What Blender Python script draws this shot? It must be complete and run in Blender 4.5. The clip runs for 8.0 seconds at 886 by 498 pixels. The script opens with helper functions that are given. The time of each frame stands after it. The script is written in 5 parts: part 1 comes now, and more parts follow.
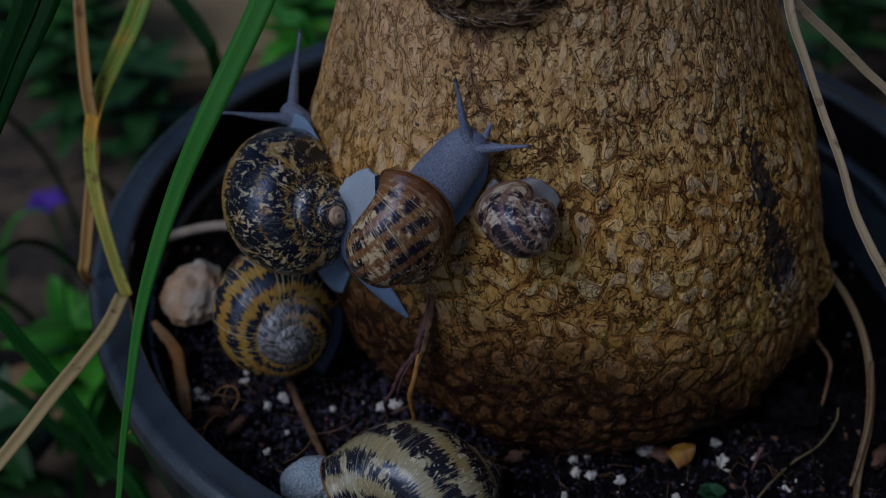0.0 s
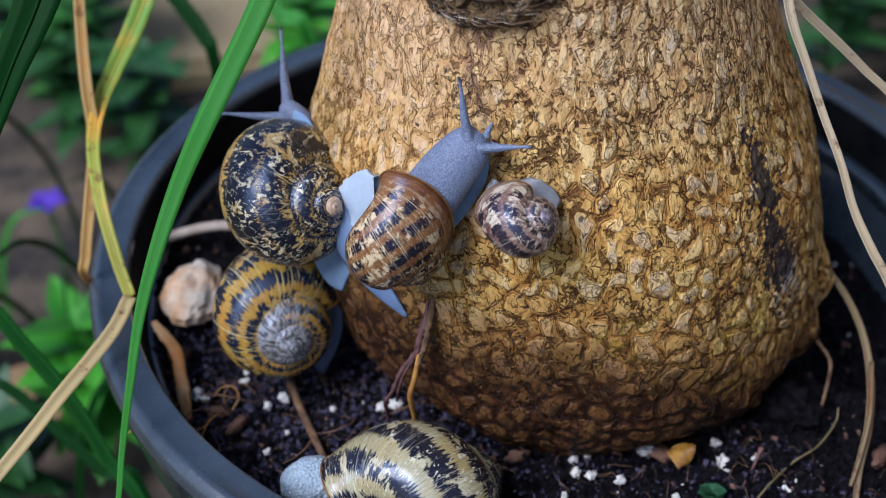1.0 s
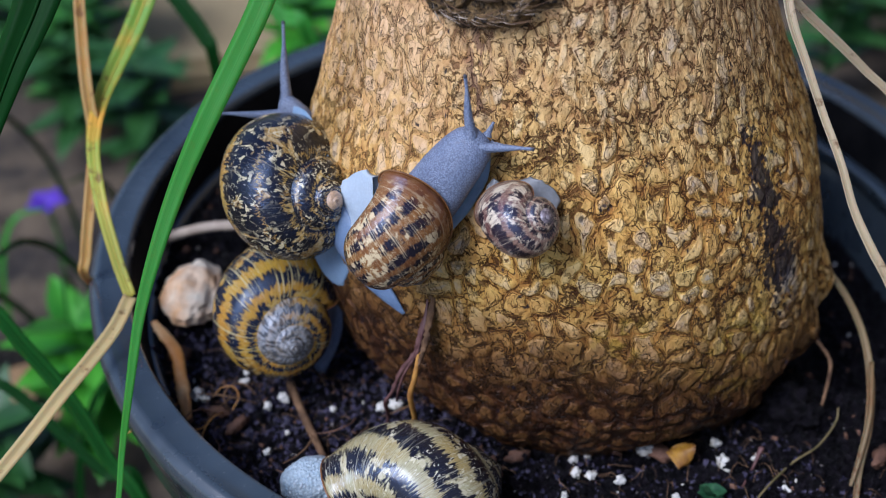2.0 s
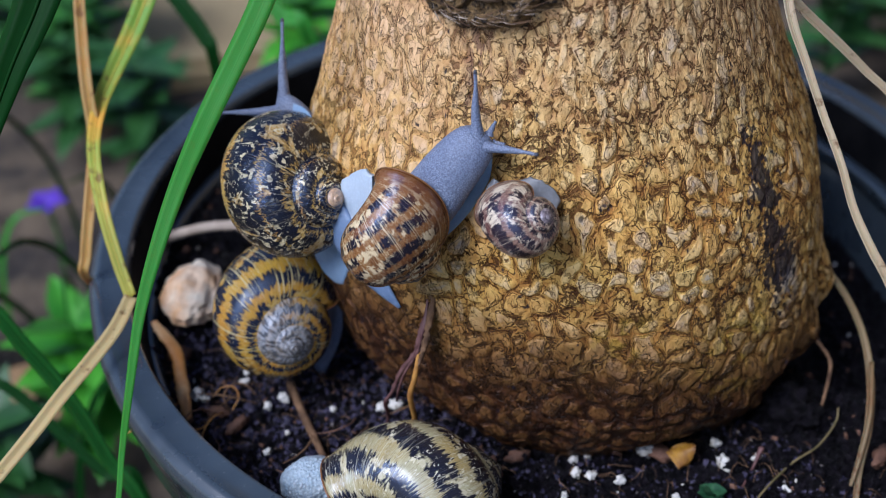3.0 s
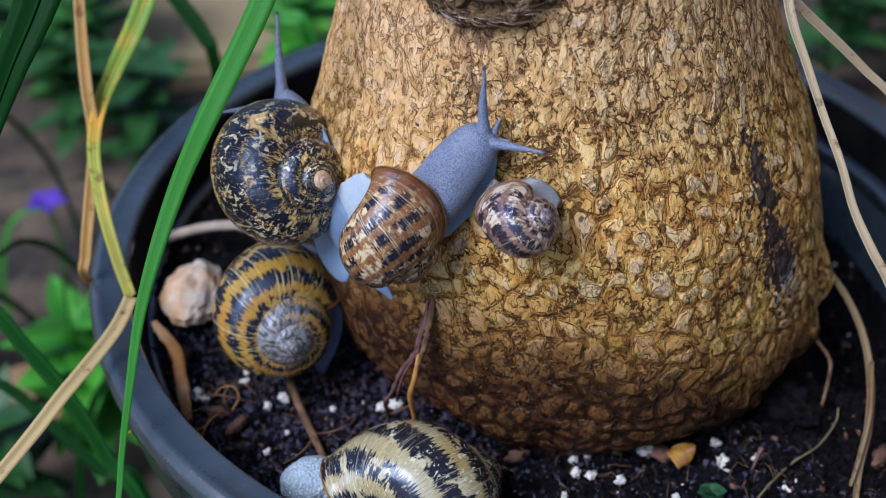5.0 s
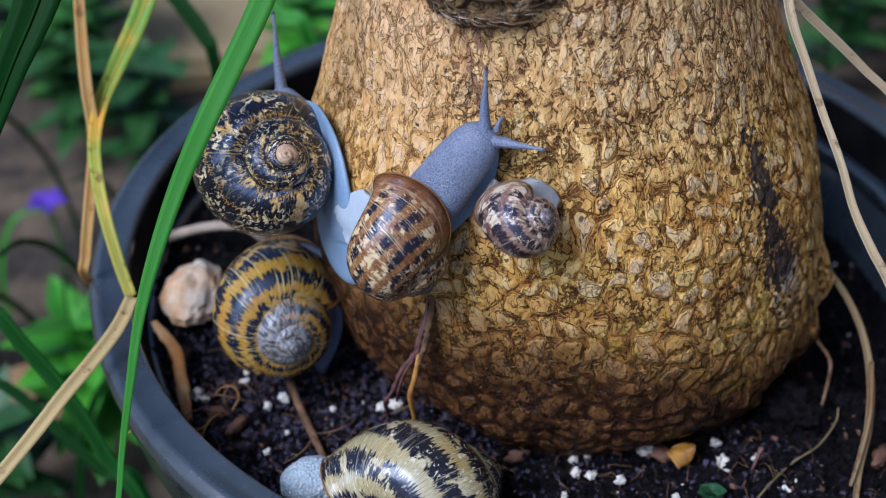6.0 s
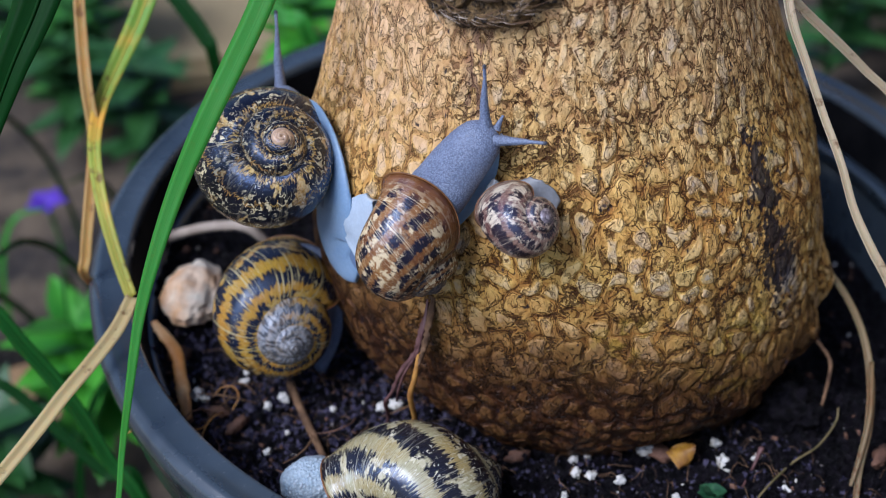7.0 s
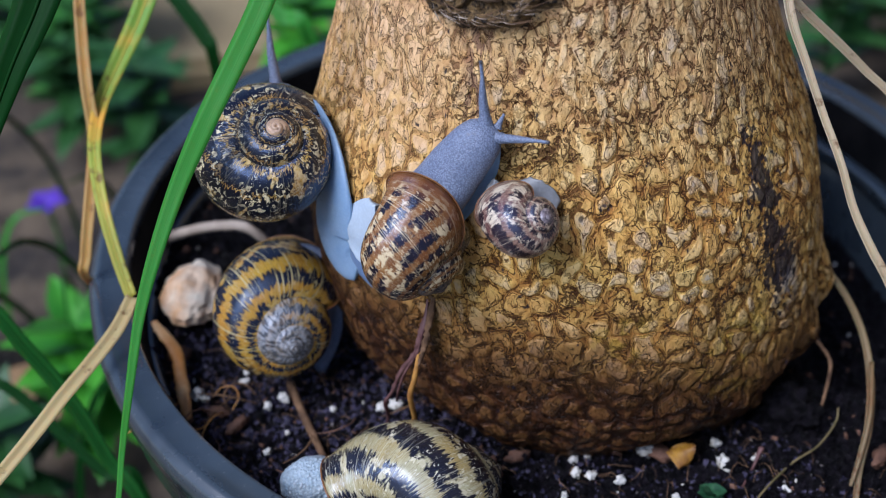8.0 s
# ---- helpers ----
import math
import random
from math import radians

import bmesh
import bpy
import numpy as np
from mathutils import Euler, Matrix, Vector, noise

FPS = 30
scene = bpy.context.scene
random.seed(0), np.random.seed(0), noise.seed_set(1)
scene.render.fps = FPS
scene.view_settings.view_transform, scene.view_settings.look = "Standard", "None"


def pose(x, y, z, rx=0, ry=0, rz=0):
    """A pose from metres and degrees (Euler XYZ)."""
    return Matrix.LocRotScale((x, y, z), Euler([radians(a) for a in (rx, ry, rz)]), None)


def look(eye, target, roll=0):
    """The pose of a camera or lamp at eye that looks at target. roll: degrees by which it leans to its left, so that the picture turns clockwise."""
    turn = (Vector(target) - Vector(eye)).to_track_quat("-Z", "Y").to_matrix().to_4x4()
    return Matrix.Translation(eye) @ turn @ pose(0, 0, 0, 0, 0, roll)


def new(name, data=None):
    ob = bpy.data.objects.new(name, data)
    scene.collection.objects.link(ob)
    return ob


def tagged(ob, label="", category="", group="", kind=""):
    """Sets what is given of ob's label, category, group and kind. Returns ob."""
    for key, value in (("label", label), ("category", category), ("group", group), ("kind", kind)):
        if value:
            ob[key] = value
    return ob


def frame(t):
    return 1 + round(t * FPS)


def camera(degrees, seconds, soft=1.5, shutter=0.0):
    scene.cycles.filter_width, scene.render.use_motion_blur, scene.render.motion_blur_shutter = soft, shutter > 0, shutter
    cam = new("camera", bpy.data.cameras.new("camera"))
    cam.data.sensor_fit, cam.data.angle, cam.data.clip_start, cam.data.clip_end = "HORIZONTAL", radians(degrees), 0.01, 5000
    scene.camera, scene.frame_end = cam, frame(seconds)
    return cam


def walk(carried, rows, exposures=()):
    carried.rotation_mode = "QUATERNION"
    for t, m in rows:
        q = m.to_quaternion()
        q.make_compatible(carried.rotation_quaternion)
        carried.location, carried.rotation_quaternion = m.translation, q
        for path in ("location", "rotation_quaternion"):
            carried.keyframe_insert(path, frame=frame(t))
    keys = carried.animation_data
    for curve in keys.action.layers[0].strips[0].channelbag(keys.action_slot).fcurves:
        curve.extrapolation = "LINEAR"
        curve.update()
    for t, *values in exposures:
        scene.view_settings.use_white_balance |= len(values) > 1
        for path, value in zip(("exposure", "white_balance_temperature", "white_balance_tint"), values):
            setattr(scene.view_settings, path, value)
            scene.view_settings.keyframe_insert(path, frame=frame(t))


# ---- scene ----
cam = camera(40, 8.0, soft=0.6)
EYE = (-0.0292, -0.2524, 0.2170)
AIM = (-0.0292, -0.0620, 0.0628)
cam.data.dof.use_dof = True
cam.data.dof.focus_distance = 0.244
cam.data.dof.aperture_fstop = 13.0
cam.data.dof.aperture_blades = 0
walk(cam, [(0.0, look(EYE, AIM)), (8.0, look(EYE, AIM))],
     exposures=[(t, e - 0.17, 5300, 17) for t, e in ((0.0, -2.0), (0.2, -1.4), (0.4, -1.0), (0.6, -0.55), (0.8, -0.2), (1.0, 0.0), (8.0, 0.0))])

# ---- daylight: bright overcast sky, broad soft sun high on the left ----
world = bpy.data.worlds.new("overcast_sky")
scene.world = world
world.use_nodes = True
wn = world.node_tree
sky = wn.nodes.new("ShaderNodeTexSky")
sky.sky_type, sky.sun_disc = "NISHITA", False
sky.sun_elevation, sky.sun_rotation = radians(50), radians(-127.5)
sky.air_density, sky.dust_density = 1.2, 2.0
wn.nodes["Background"].inputs["Strength"].default_value = 0.085
wn.links.new(sky.outputs[0], wn.nodes["Background"].inputs["Color"])
sun = new("sun", bpy.data.lights.new("sun", "SUN"))
sun.data.energy, sun.data.angle, sun.data.color = 4.0, radians(32), (1.0, 0.95, 0.87)
sun.matrix_world = look((-0.56, -0.43, 0.83), (0, 0, 0))

# ---- geometry of the swollen trunk: radius by height, slight lean ----
TRUNK_Z = np.array([0, .012, .035, .06, .085, .105, .122, .14, .165, .19])
TRUNK_R = np.array([.0535, .0630, .0635, .0600, .0500, .0440, .0420, .0420, .030, .026])
TRUNK_Y = -0.0061


def trunk_radius(z):
    z = np.asarray(z, float)
    return np.interp(z[..., None] + np.linspace(-.006, .006, 13), TRUNK_Z, TRUNK_R).mean(-1)


def trunk_axis(z):
    return .0061 - .1502 * z + .41 * z * z


# ---- materials ----
def mat(name, rough=0.6, **sockets):
    m = bpy.data.materials.new(name)
    m.use_nodes = True
    b = m.node_tree.nodes["Principled BSDF"]
    b.inputs["Roughness"].default_value = rough
    for key, value in sockets.items():
        b.inputs[key.replace("_", " ")].default_value = value
    return m, m.node_tree, b


def node(nt, kind, inputs=()):
    n = nt.nodes.new(kind)
    for key, value in dict(inputs).items():
        if isinstance(value, bpy.types.NodeSocket):
            nt.links.new(value, n.inputs[key])
        else:
            n.inputs[key].default_value = value
    return n


def maths(nt, op, a, b=0.0, c=0.0):
    n = nt.nodes.new("ShaderNodeMath")
    n.operation = op
    for i, v in enumerate((a, b, c)):
        if isinstance(v, bpy.types.NodeSocket):
            nt.links.new(v, n.inputs[i])
        else:
            n.inputs[i].default_value = v
    return n.outputs[0]


def noise_tex(nt, vector, scale, detail=3.0, rough=0.55, distortion=0.0):
    n = nt.nodes.new("ShaderNodeTexNoise")
    if vector is not None:
        nt.links.new(vector, n.inputs["Vector"])
    n.inputs["Scale"].default_value = scale
    n.inputs["Detail"].default_value = detail
    n.inputs["Roughness"].default_value = rough
    n.inputs["Distortion"].default_value = distortion
    return n.outputs["Fac"]


def ramp(nt, fac, stops, mode="LINEAR"):
    n = nt.nodes.new("ShaderNodeValToRGB")
    n.color_ramp.interpolation = mode
    el = n.color_ramp.elements
    while len(el) < len(stops):
        el.new(0.5)
    for e, (pos, col) in zip(el, stops):
        e.position = pos
        e.color = (*col, 1) if isinstance(col, tuple) else (col, col, col, 1)
    nt.links.new(fac, n.inputs["Fac"])
    return n.outputs["Color"]


def mix(nt, fac, a, b, blend="MIX"):
    n = nt.nodes.new("ShaderNodeMix")
    n.data_type, n.blend_type = "RGBA", blend
    for i, v in ((0, fac), (6, a), (7, b)):
        if isinstance(v, bpy.types.NodeSocket):
            nt.links.new(v, n.inputs[i])
        elif i == 0:
            n.inputs[0].default_value = v
        else:
            n.inputs[i].default_value = (*v, 1)
    return n.outputs[2]


def bump(nt, bsdf, height, strength, distance):
    n = node(nt, "ShaderNodeBump", {"Height": height, "Strength": strength, "Distance": distance})
    old = bsdf.inputs["Normal"].links
    if old:
        nt.links.new(old[0].from_socket, n.inputs["Normal"])
    nt.links.new(n.outputs[0], bsdf.inputs["Normal"])


def coords(nt, which="Object"):
    return nt.nodes.new("ShaderNodeTexCoord").outputs[which]


def stretched(nt, vector, sx, sy, sz):
    n = nt.nodes.new("ShaderNodeMapping")
    nt.links.new(vector, n.inputs["Vector"])
    n.inputs["Scale"].default_value = (sx, sy, sz)
    return n.outputs[0]


def attr(nt, name):
    n = nt.nodes.new("ShaderNodeAttribute")
    n.attribute_name = name
    return n.outputs["Fac"]


def plain(name, colour, other, scale, rough=0.6, relief=0.4, depth=0.0004, spread=(0.35, 0.65), **sockets):
    """Two tones mixed by noise, with fine relief."""
    m, nt, b = mat(name, rough, **sockets)
    co = coords(nt)
    col = ramp(nt, noise_tex(nt, co, scale, 5), [(spread[0], colour), (spread[1], other)])
    fine = noise_tex(nt, co, scale * 6, 4)
    col = mix(nt, 0.35, col, ramp(nt, fine, [(0.3, 0.45), (0.7, 1.0)]), "MULTIPLY")
    nt.links.new(col, b.inputs["Base Color"])
    bump(nt, b, fine, relief, depth)
    return m


def bark_material():
    """Corky plates: pale flat tops, ochre terraces broken by thin dark flake lines, rusty valleys between."""
    m, nt, b = mat("corky_bark", 0.62)
    b.inputs["Specular IOR Level"].default_value = 0.22
    co = coords(nt)
    edge, core, kin, moist_shade, mould, upper, fair, bleach, moss, streak = (attr(nt, a) for a in ("edge", "core", "kin", "moist_shade", "mould", "upper", "fair", "bleach", "moss", "streak"))

    def ease(fac, lo, hi):
        return ramp(nt, fac, [(lo, 0.0), (hi, 1.0)])

    def off(fac):
        return maths(nt, "SUBTRACT", 1.0, fac)

    def both(x, y):
        return maths(nt, "MULTIPLY", x, y)

    def line(field, at, width, where):
        """A thin dark line where the field passes a level, broken by a mask."""
        near = maths(nt, "ABSOLUTE", maths(nt, "SUBTRACT", field, at))
        return both(ramp(nt, near, [(width * .45, 1.0), (width, 0.0)]), where)

    tall = stretched(nt, co, 1, 1, 0.45)
    wob = noise_tex(nt, co, 620, 4, 0.6)
    nib = noise_tex(nt, co, 2300, 3, 0.6)
    e = maths(nt, "ADD", edge, maths(nt, "MULTIPLY_ADD", wob, 0.24, -0.12))
    e = maths(nt, "ADD", e, maths(nt, "MULTIPLY_ADD", nib, 0.06, -0.03))
    top = ease(e, 0.27, 0.37)
    slope = ease(e, 0.02, 0.24)
    # tones: rusty valley, ochre terrace, pale top that differs from plate to plate
    drift = noise_tex(nt, co, 60, 3)
    spot = noise_tex(nt, co, 330, 4, 0.6)
    terrace = mix(nt, ease(spot, 0.32, 0.68), (0.57, 0.315, 0.070), (0.84, 0.565, 0.170))
    col = mix(nt, slope, mix(nt, ease(spot, 0.35, 0.65), (0.36, 0.155, 0.032), (0.60, 0.325, 0.080)), terrace)
    cream = mix(nt, kin, (0.96, 0.70, 0.29), (0.95, 0.76, 0.40))
    cream = mix(nt, ease(kin, 0.62, 0.70), cream, mix(nt, ease(spot, 0.40, 0.60), (0.95, 0.73, 0.34), (0.74, 0.58, 0.38)))
    shown = maths(nt, "MULTIPLY_ADD", ease(kin, 0.25, 0.55), 0.65, 0.20)
    col = mix(nt, both(both(top, shown), maths(nt, "MULTIPLY_ADD", ease(spot, 0.25, 0.55), 0.6, 0.4)), col, cream)
    # grey, slightly violet eyes in the middle of some plates
    middle = maths(nt, "ADD", core, maths(nt, "MULTIPLY_ADD", wob, 0.30, -0.15))
    eye = both(both(ease(middle, 0.70, 0.80), ease(kin, 0.42, 0.50)), maths(nt, "MULTIPLY_ADD", upper, 0.10, 0.50))
    col = mix(nt, eye, col, mix(nt, nib, (0.36, 0.34, 0.36), (0.70, 0.67, 0.64)))
    tint = ramp(nt, drift, [(0.30, (1.0, 0.88, 0.76)), (0.5, (1.0, 0.98, 0.94)), (0.7, (1.0, 1.0, 0.78))])
    col = mix(nt, 0.75, col, tint, "MULTIPLY")
    rust = ease(noise_tex(nt, co, 105, 5, 0.65), 0.52, 0.68)
    col = mix(nt, both(rust, maths(nt, "MULTIPLY_ADD", top, -0.30, 0.42)), col, (0.47, 0.22, 0.055))
    col = mix(nt, both(fair, maths(nt, "MULTIPLY_ADD", top, 0.40, 0.25)), col, (0.78, 0.48, 0.255))
    col = mix(nt, both(upper, maths(nt, "MULTIPLY_ADD", ease(spot, 0.3, 0.7), 0.35, 0.20)), col, (0.84, 0.62, 0.405))
    # flake lines round each plate, each broken by its own mask
    m1, m2, m3, m4 = (ease(noise_tex(nt, co, f, 3), lo, lo + .07) for f, lo in ((210, .47), (270, .50), (320, .50), (240, .52)))
    lines = maths(nt, "MAXIMUM", line(e, 0.035, 0.045, m1), line(e, 0.145, 0.032, m2))
    lines = maths(nt, "MAXIMUM", lines, maths(nt, "MAXIMUM", line(e, 0.25, 0.034, m3), line(e, 0.43, 0.028, m4)))
    # wandering cracks that cut across plates, thin and nearly black
    warp = nt.nodes.new("ShaderNodeVectorMath")
    warp.operation = "MULTIPLY_ADD"
    nt.links.new(nt_color(nt, co, 330), warp.inputs[0])
    warp.inputs[1].default_value = (0.0056, 0.0056, 0.0056)
    nt.links.new(co, warp.inputs[2])
    cracks = []
    for scale, squash, width, lo, f in ((190, 0.50, 0.050, 0.48, 150), (470, 0.34, 0.070, 0.45, 260), (820, 0.42, 0.110, 0.45, 300)):
        v = nt.nodes.new("ShaderNodeTexVoronoi")
        v.feature = "DISTANCE_TO_EDGE"
        nt.links.new(stretched(nt, warp.outputs[0], 1, 1, squash), v.inputs["Vector"])
        v.inputs["Scale"].default_value = scale
        gate = maths(nt, "MULTIPLY_ADD", ease(noise_tex(nt, co, f, 3), lo, lo + .14), width, 0.0005)
        cracks.append(ramp(nt, maths(nt, "DIVIDE", v.outputs["Distance"], gate), [(0.35, 1.0), (1.0, 0.0)]))
    crack = maths(nt, "MAXIMUM", cracks[0], both(cracks[1], 0.9))
    fine = cracks[2]
    fibre = noise_tex(nt, stretched(nt, warp.outputs[0], 1, 1, 0.16), 900, 3, 0.6)
    col = mix(nt, maths(nt, "MULTIPLY_ADD", upper, 0.16, 0.10), col, ramp(nt, fibre, [(0.36, (0.45, 0.28, 0.15)), (0.50, 1.0)]), "MULTIPLY")
    halo = both(ease(noise_tex(nt, tall, 420, 3), 0.50, 0.62), 0.30)
    col = mix(nt, halo, col, (0.44, 0.21, 0.055))
    dry = maths(nt, "MULTIPLY_ADD", fair, -0.55, 1.0)
    col = mix(nt, both(both(fine, dry), 0.46), col, (0.22, 0.092, 0.022))
    col = mix(nt, both(both(lines, dry), 0.84), col, (0.115, 0.042, 0.010))
    bare = maths(nt, "MULTIPLY_ADD", both(top, ease(kin, 0.3, 0.5)), -0.55, 0.88)
    col = mix(nt, both(both(crack, dry), bare), col, (0.085, 0.031, 0.009))
    # damp, soil-stained trunk foot with snail shade coloured in, and a sooty mould streak
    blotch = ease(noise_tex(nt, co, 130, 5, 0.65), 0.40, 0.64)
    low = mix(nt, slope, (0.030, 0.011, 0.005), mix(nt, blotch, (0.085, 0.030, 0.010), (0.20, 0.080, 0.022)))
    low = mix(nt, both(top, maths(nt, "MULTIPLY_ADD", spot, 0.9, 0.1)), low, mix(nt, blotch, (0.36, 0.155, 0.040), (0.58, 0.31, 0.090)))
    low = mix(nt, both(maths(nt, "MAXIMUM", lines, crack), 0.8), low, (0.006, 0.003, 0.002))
    mud = ease(maths(nt, "ADD", moist_shade, maths(nt, "MULTIPLY_ADD", spot, 0.5, -0.25)), 0.62, 1.05)
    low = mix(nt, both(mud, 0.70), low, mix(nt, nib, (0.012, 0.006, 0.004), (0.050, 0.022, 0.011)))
    col = mix(nt, moist_shade, col, low)
    col = mix(nt, both(streak, 0.70), col, (0.17, 0.085, 0.065))
    col = mix(nt, both(both(moss, slope), 0.65), col, (0.60, 0.41, 0.045))
    col = mix(nt, bleach, col, (0.47, 0.44, 0.44))
    col = mix(nt, both(mould, 0.92), col, mix(nt, nib, (0.004, 0.004, 0.010), (0.030, 0.028, 0.046)))
    nt.links.new(col, b.inputs["Base Color"])
    nt.links.new(ramp(nt, moist_shade, [(0.0, 0.60), (1.0, 0.40)]), b.inputs["Roughness"])
    rise = maths(nt, "ADD", both(slope, 0.5), both(top, 0.5))
    bump(nt, b, rise, 0.5, 0.0003)
    bump(nt, b, off(lines), 1.0, 0.0005)
    bump(nt, b, off(crack), 1.0, 0.0010)
    bump(nt, b, off(fine), 0.7, 0.0003)
    bump(nt, b, fibre, 0.40, 0.0004)
    bump(nt, b, spot, 0.45, 0.0008)
    bump(nt, b, nib, 0.4, 0.0003)
    return m


def nt_color(nt, vector, scale):
    n = nt.nodes.new("ShaderNodeTexNoise")
    nt.links.new(vector, n.inputs["Vector"])
    n.inputs["Scale"].default_value = scale
    n.inputs["Detail"].default_value = 3
    return n.outputs["Color"]


def shell_material(name, base, base2, dark, pale, bands, cover, fleck, worn, worn_to, seed, girth, gloss=0.30, scuff=0.25, flame=(0.85, 1.6), coat=0.6, fill=0.6, teeth=(1.7, 0.25), rag=0.10, beat=0.16, rings=0.3, sheen=1.62, wander=0.08, end=0.0):
    """Snail shell: spiral bands broken by flame-shaped flecks, fine growth lines, a worn spire.
    The coil map holds the way along the spiral in mm and the turn round the tube (0 to 1); girth is that turn in mm on the last whorl.
    Frequencies are per mm, first along the spiral, then across it."""
    m, nt, b = mat(name, gloss)
    b.inputs["Coat Weight"].default_value = coat
    b.inputs["Coat IOR"].default_value = 1.5
    b.inputs["Coat Roughness"].default_value = 0.12
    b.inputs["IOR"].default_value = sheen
    # blue tint on the gloss stands in for reflected blue sky
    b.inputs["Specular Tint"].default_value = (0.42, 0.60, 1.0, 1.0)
    uv = nt.nodes.new("ShaderNodeUVMap")
    uv.uv_map = "coil"
    sep = node(nt, "ShaderNodeSeparateXYZ", {0: uv.outputs[0]})
    s, v = sep.outputs[0], sep.outputs[1]

    def field(fs, fv, detail, off, distortion=0.0, rough=0.6):
        c = node(nt, "ShaderNodeCombineXYZ", {0: maths(nt, "MULTIPLY", s, fs), 1: maths(nt, "MULTIPLY", v, fv * girth), 2: seed + off})
        return noise_tex(nt, c.outputs[0], 1.0, detail, rough, distortion)

    def cut(fac, at, soft=0.02):
        return ramp(nt, fac, [(at - soft, 0.0), (at + soft, 1.0)])

    # the edges of the bands fray into short teeth along the growth lines, and wander slowly
    edge = maths(nt, "MULTIPLY_ADD", field(teeth[0], teeth[1], 3, 1.0, 0.3), rag, -rag / 2)
    edge = maths(nt, "ADD", edge, maths(nt, "MULTIPLY_ADD", field(0.22, 0.06, 3, 2.0), wander, -wander / 2))
    vv = maths(nt, "ADD", v, edge)
    stops = [(0.0, 0.0)]
    for lo, hi in bands:
        stops += [(lo - .003, 0.0), (lo + .003, 1.0), (hi - .003, 1.0), (hi + .003, 0.0)]
    band = ramp(nt, vv, stops)
    # the breaks in the bands: blotch follows blotch, out of step from band to band
    jag = maths(nt, "MULTIPLY_ADD", field(0.9, 0.9, 3, 4.0), 0.16, -0.08)
    full = cut(maths(nt, "ADD", field(beat, 0.13, 3, 5.0, 0.3), jag), 1.0 - cover)
    cluster = ramp(nt, field(0.10, 0.10, 2, 8.0), [(0.40, 0.10), (0.56, 1.0)])
    flames = cut(field(flame[0], flame[1] * .5, 5, 9.0, 1.2, 0.65), fleck, 0.012)
    hairs = ramp(nt, field(4.5, 0.27, 4, 13.0, 0.5), [(0.48, 0.0), (0.60, 1.0)])
    tone = mix(nt, ramp(nt, field(0.13, 0.10, 4, 17.0), [(0.36, 0.0), (0.64, 1.0)]), base, base2)
    tone = mix(nt, maths(nt, "MULTIPLY", hairs, 0.50), tone, mix(nt, 0.6, base2, dark))
    ripple = cut(field(1.3, 1.3, 3, 19.0, 1.5), 0.56, 0.03)
    tone = mix(nt, maths(nt, "MULTIPLY", ripple, 0.35), tone, mix(nt, 0.5, base, pale))
    inside = mix(nt, field(0.5, 0.35, 3, 21.0), dark, tuple(min(1, c * 2.2 + .004) for c in dark))
    lull = maths(nt, "MULTIPLY", maths(nt, "MULTIPLY", band, maths(nt, "SUBTRACT", 1.0, full)), fill)
    col = mix(nt, maths(nt, "MULTIPLY", lull, cut(field(0.7, 0.5, 4, 23.0, 0.8), 0.46, 0.05)), tone, pale)
    col = mix(nt, maths(nt, "MULTIPLY", band, full), col, inside)
    col = mix(nt, maths(nt, "MULTIPLY", maths(nt, "MULTIPLY", flames, cluster), maths(nt, "MULTIPLY_ADD", hairs, -0.35, 1.0)), col, pale)
    # thin pale growth rings that run from edge to edge
    thin = cut(field(1.9, 0.012, 4, 27.0, 0.0, 0.75), 0.585, 0.02)
    col = mix(nt, maths(nt, "MULTIPLY", maths(nt, "MULTIPLY", thin, cut(field(0.25, 0.10, 2, 28.0), 0.48, 0.06)), rings), col, pale)
    if end:
        rim = ramp(nt, maths(nt, "ADD", maths(nt, "DIVIDE", s, end), maths(nt, "MULTIPLY_ADD", field(0.5, 0.3, 3, 29.0), 0.06, -0.03)), [(0.945, 0.0), (0.985, 1.0)])
        col = mix(nt, maths(nt, "MULTIPLY", rim, 0.85), col, mix(nt, 0.15, base2, base))
    lines = field(8, 0.05, 3, 25.0)
    col = mix(nt, 0.35, col, ramp(nt, lines, [(0.3, 0.45), (0.62, 1.0)]), "MULTIPLY")
    if worn:
        fray = maths(nt, "ADD", maths(nt, "DIVIDE", s, worn_to), maths(nt, "MULTIPLY_ADD", field(0.5, 0.15, 4, 30.0), 0.4, -0.2))
        scrape = mix(nt, cut(field(0.9, 0.20, 4, 33.0, 1.0), 0.50, 0.03), worn, tuple(c * scuff for c in worn))
        wear = ramp(nt, fray, [(0.85, 1.0), (1.0, 0.0)])
        col = mix(nt, maths(nt, "MULTIPLY", wear, 0.88), col, scrape)
        nt.links.new(maths(nt, "MULTIPLY_ADD", wear, 0.2, gloss), b.inputs["Roughness"])
    nt.links.new(col, b.inputs["Base Color"])
    bump(nt, b, lines, 0.30, 0.0004)
    bump(nt, b, field(1.5, 0.5, 3, 45.0, 0.8), 0.30, 0.0005)
    return m


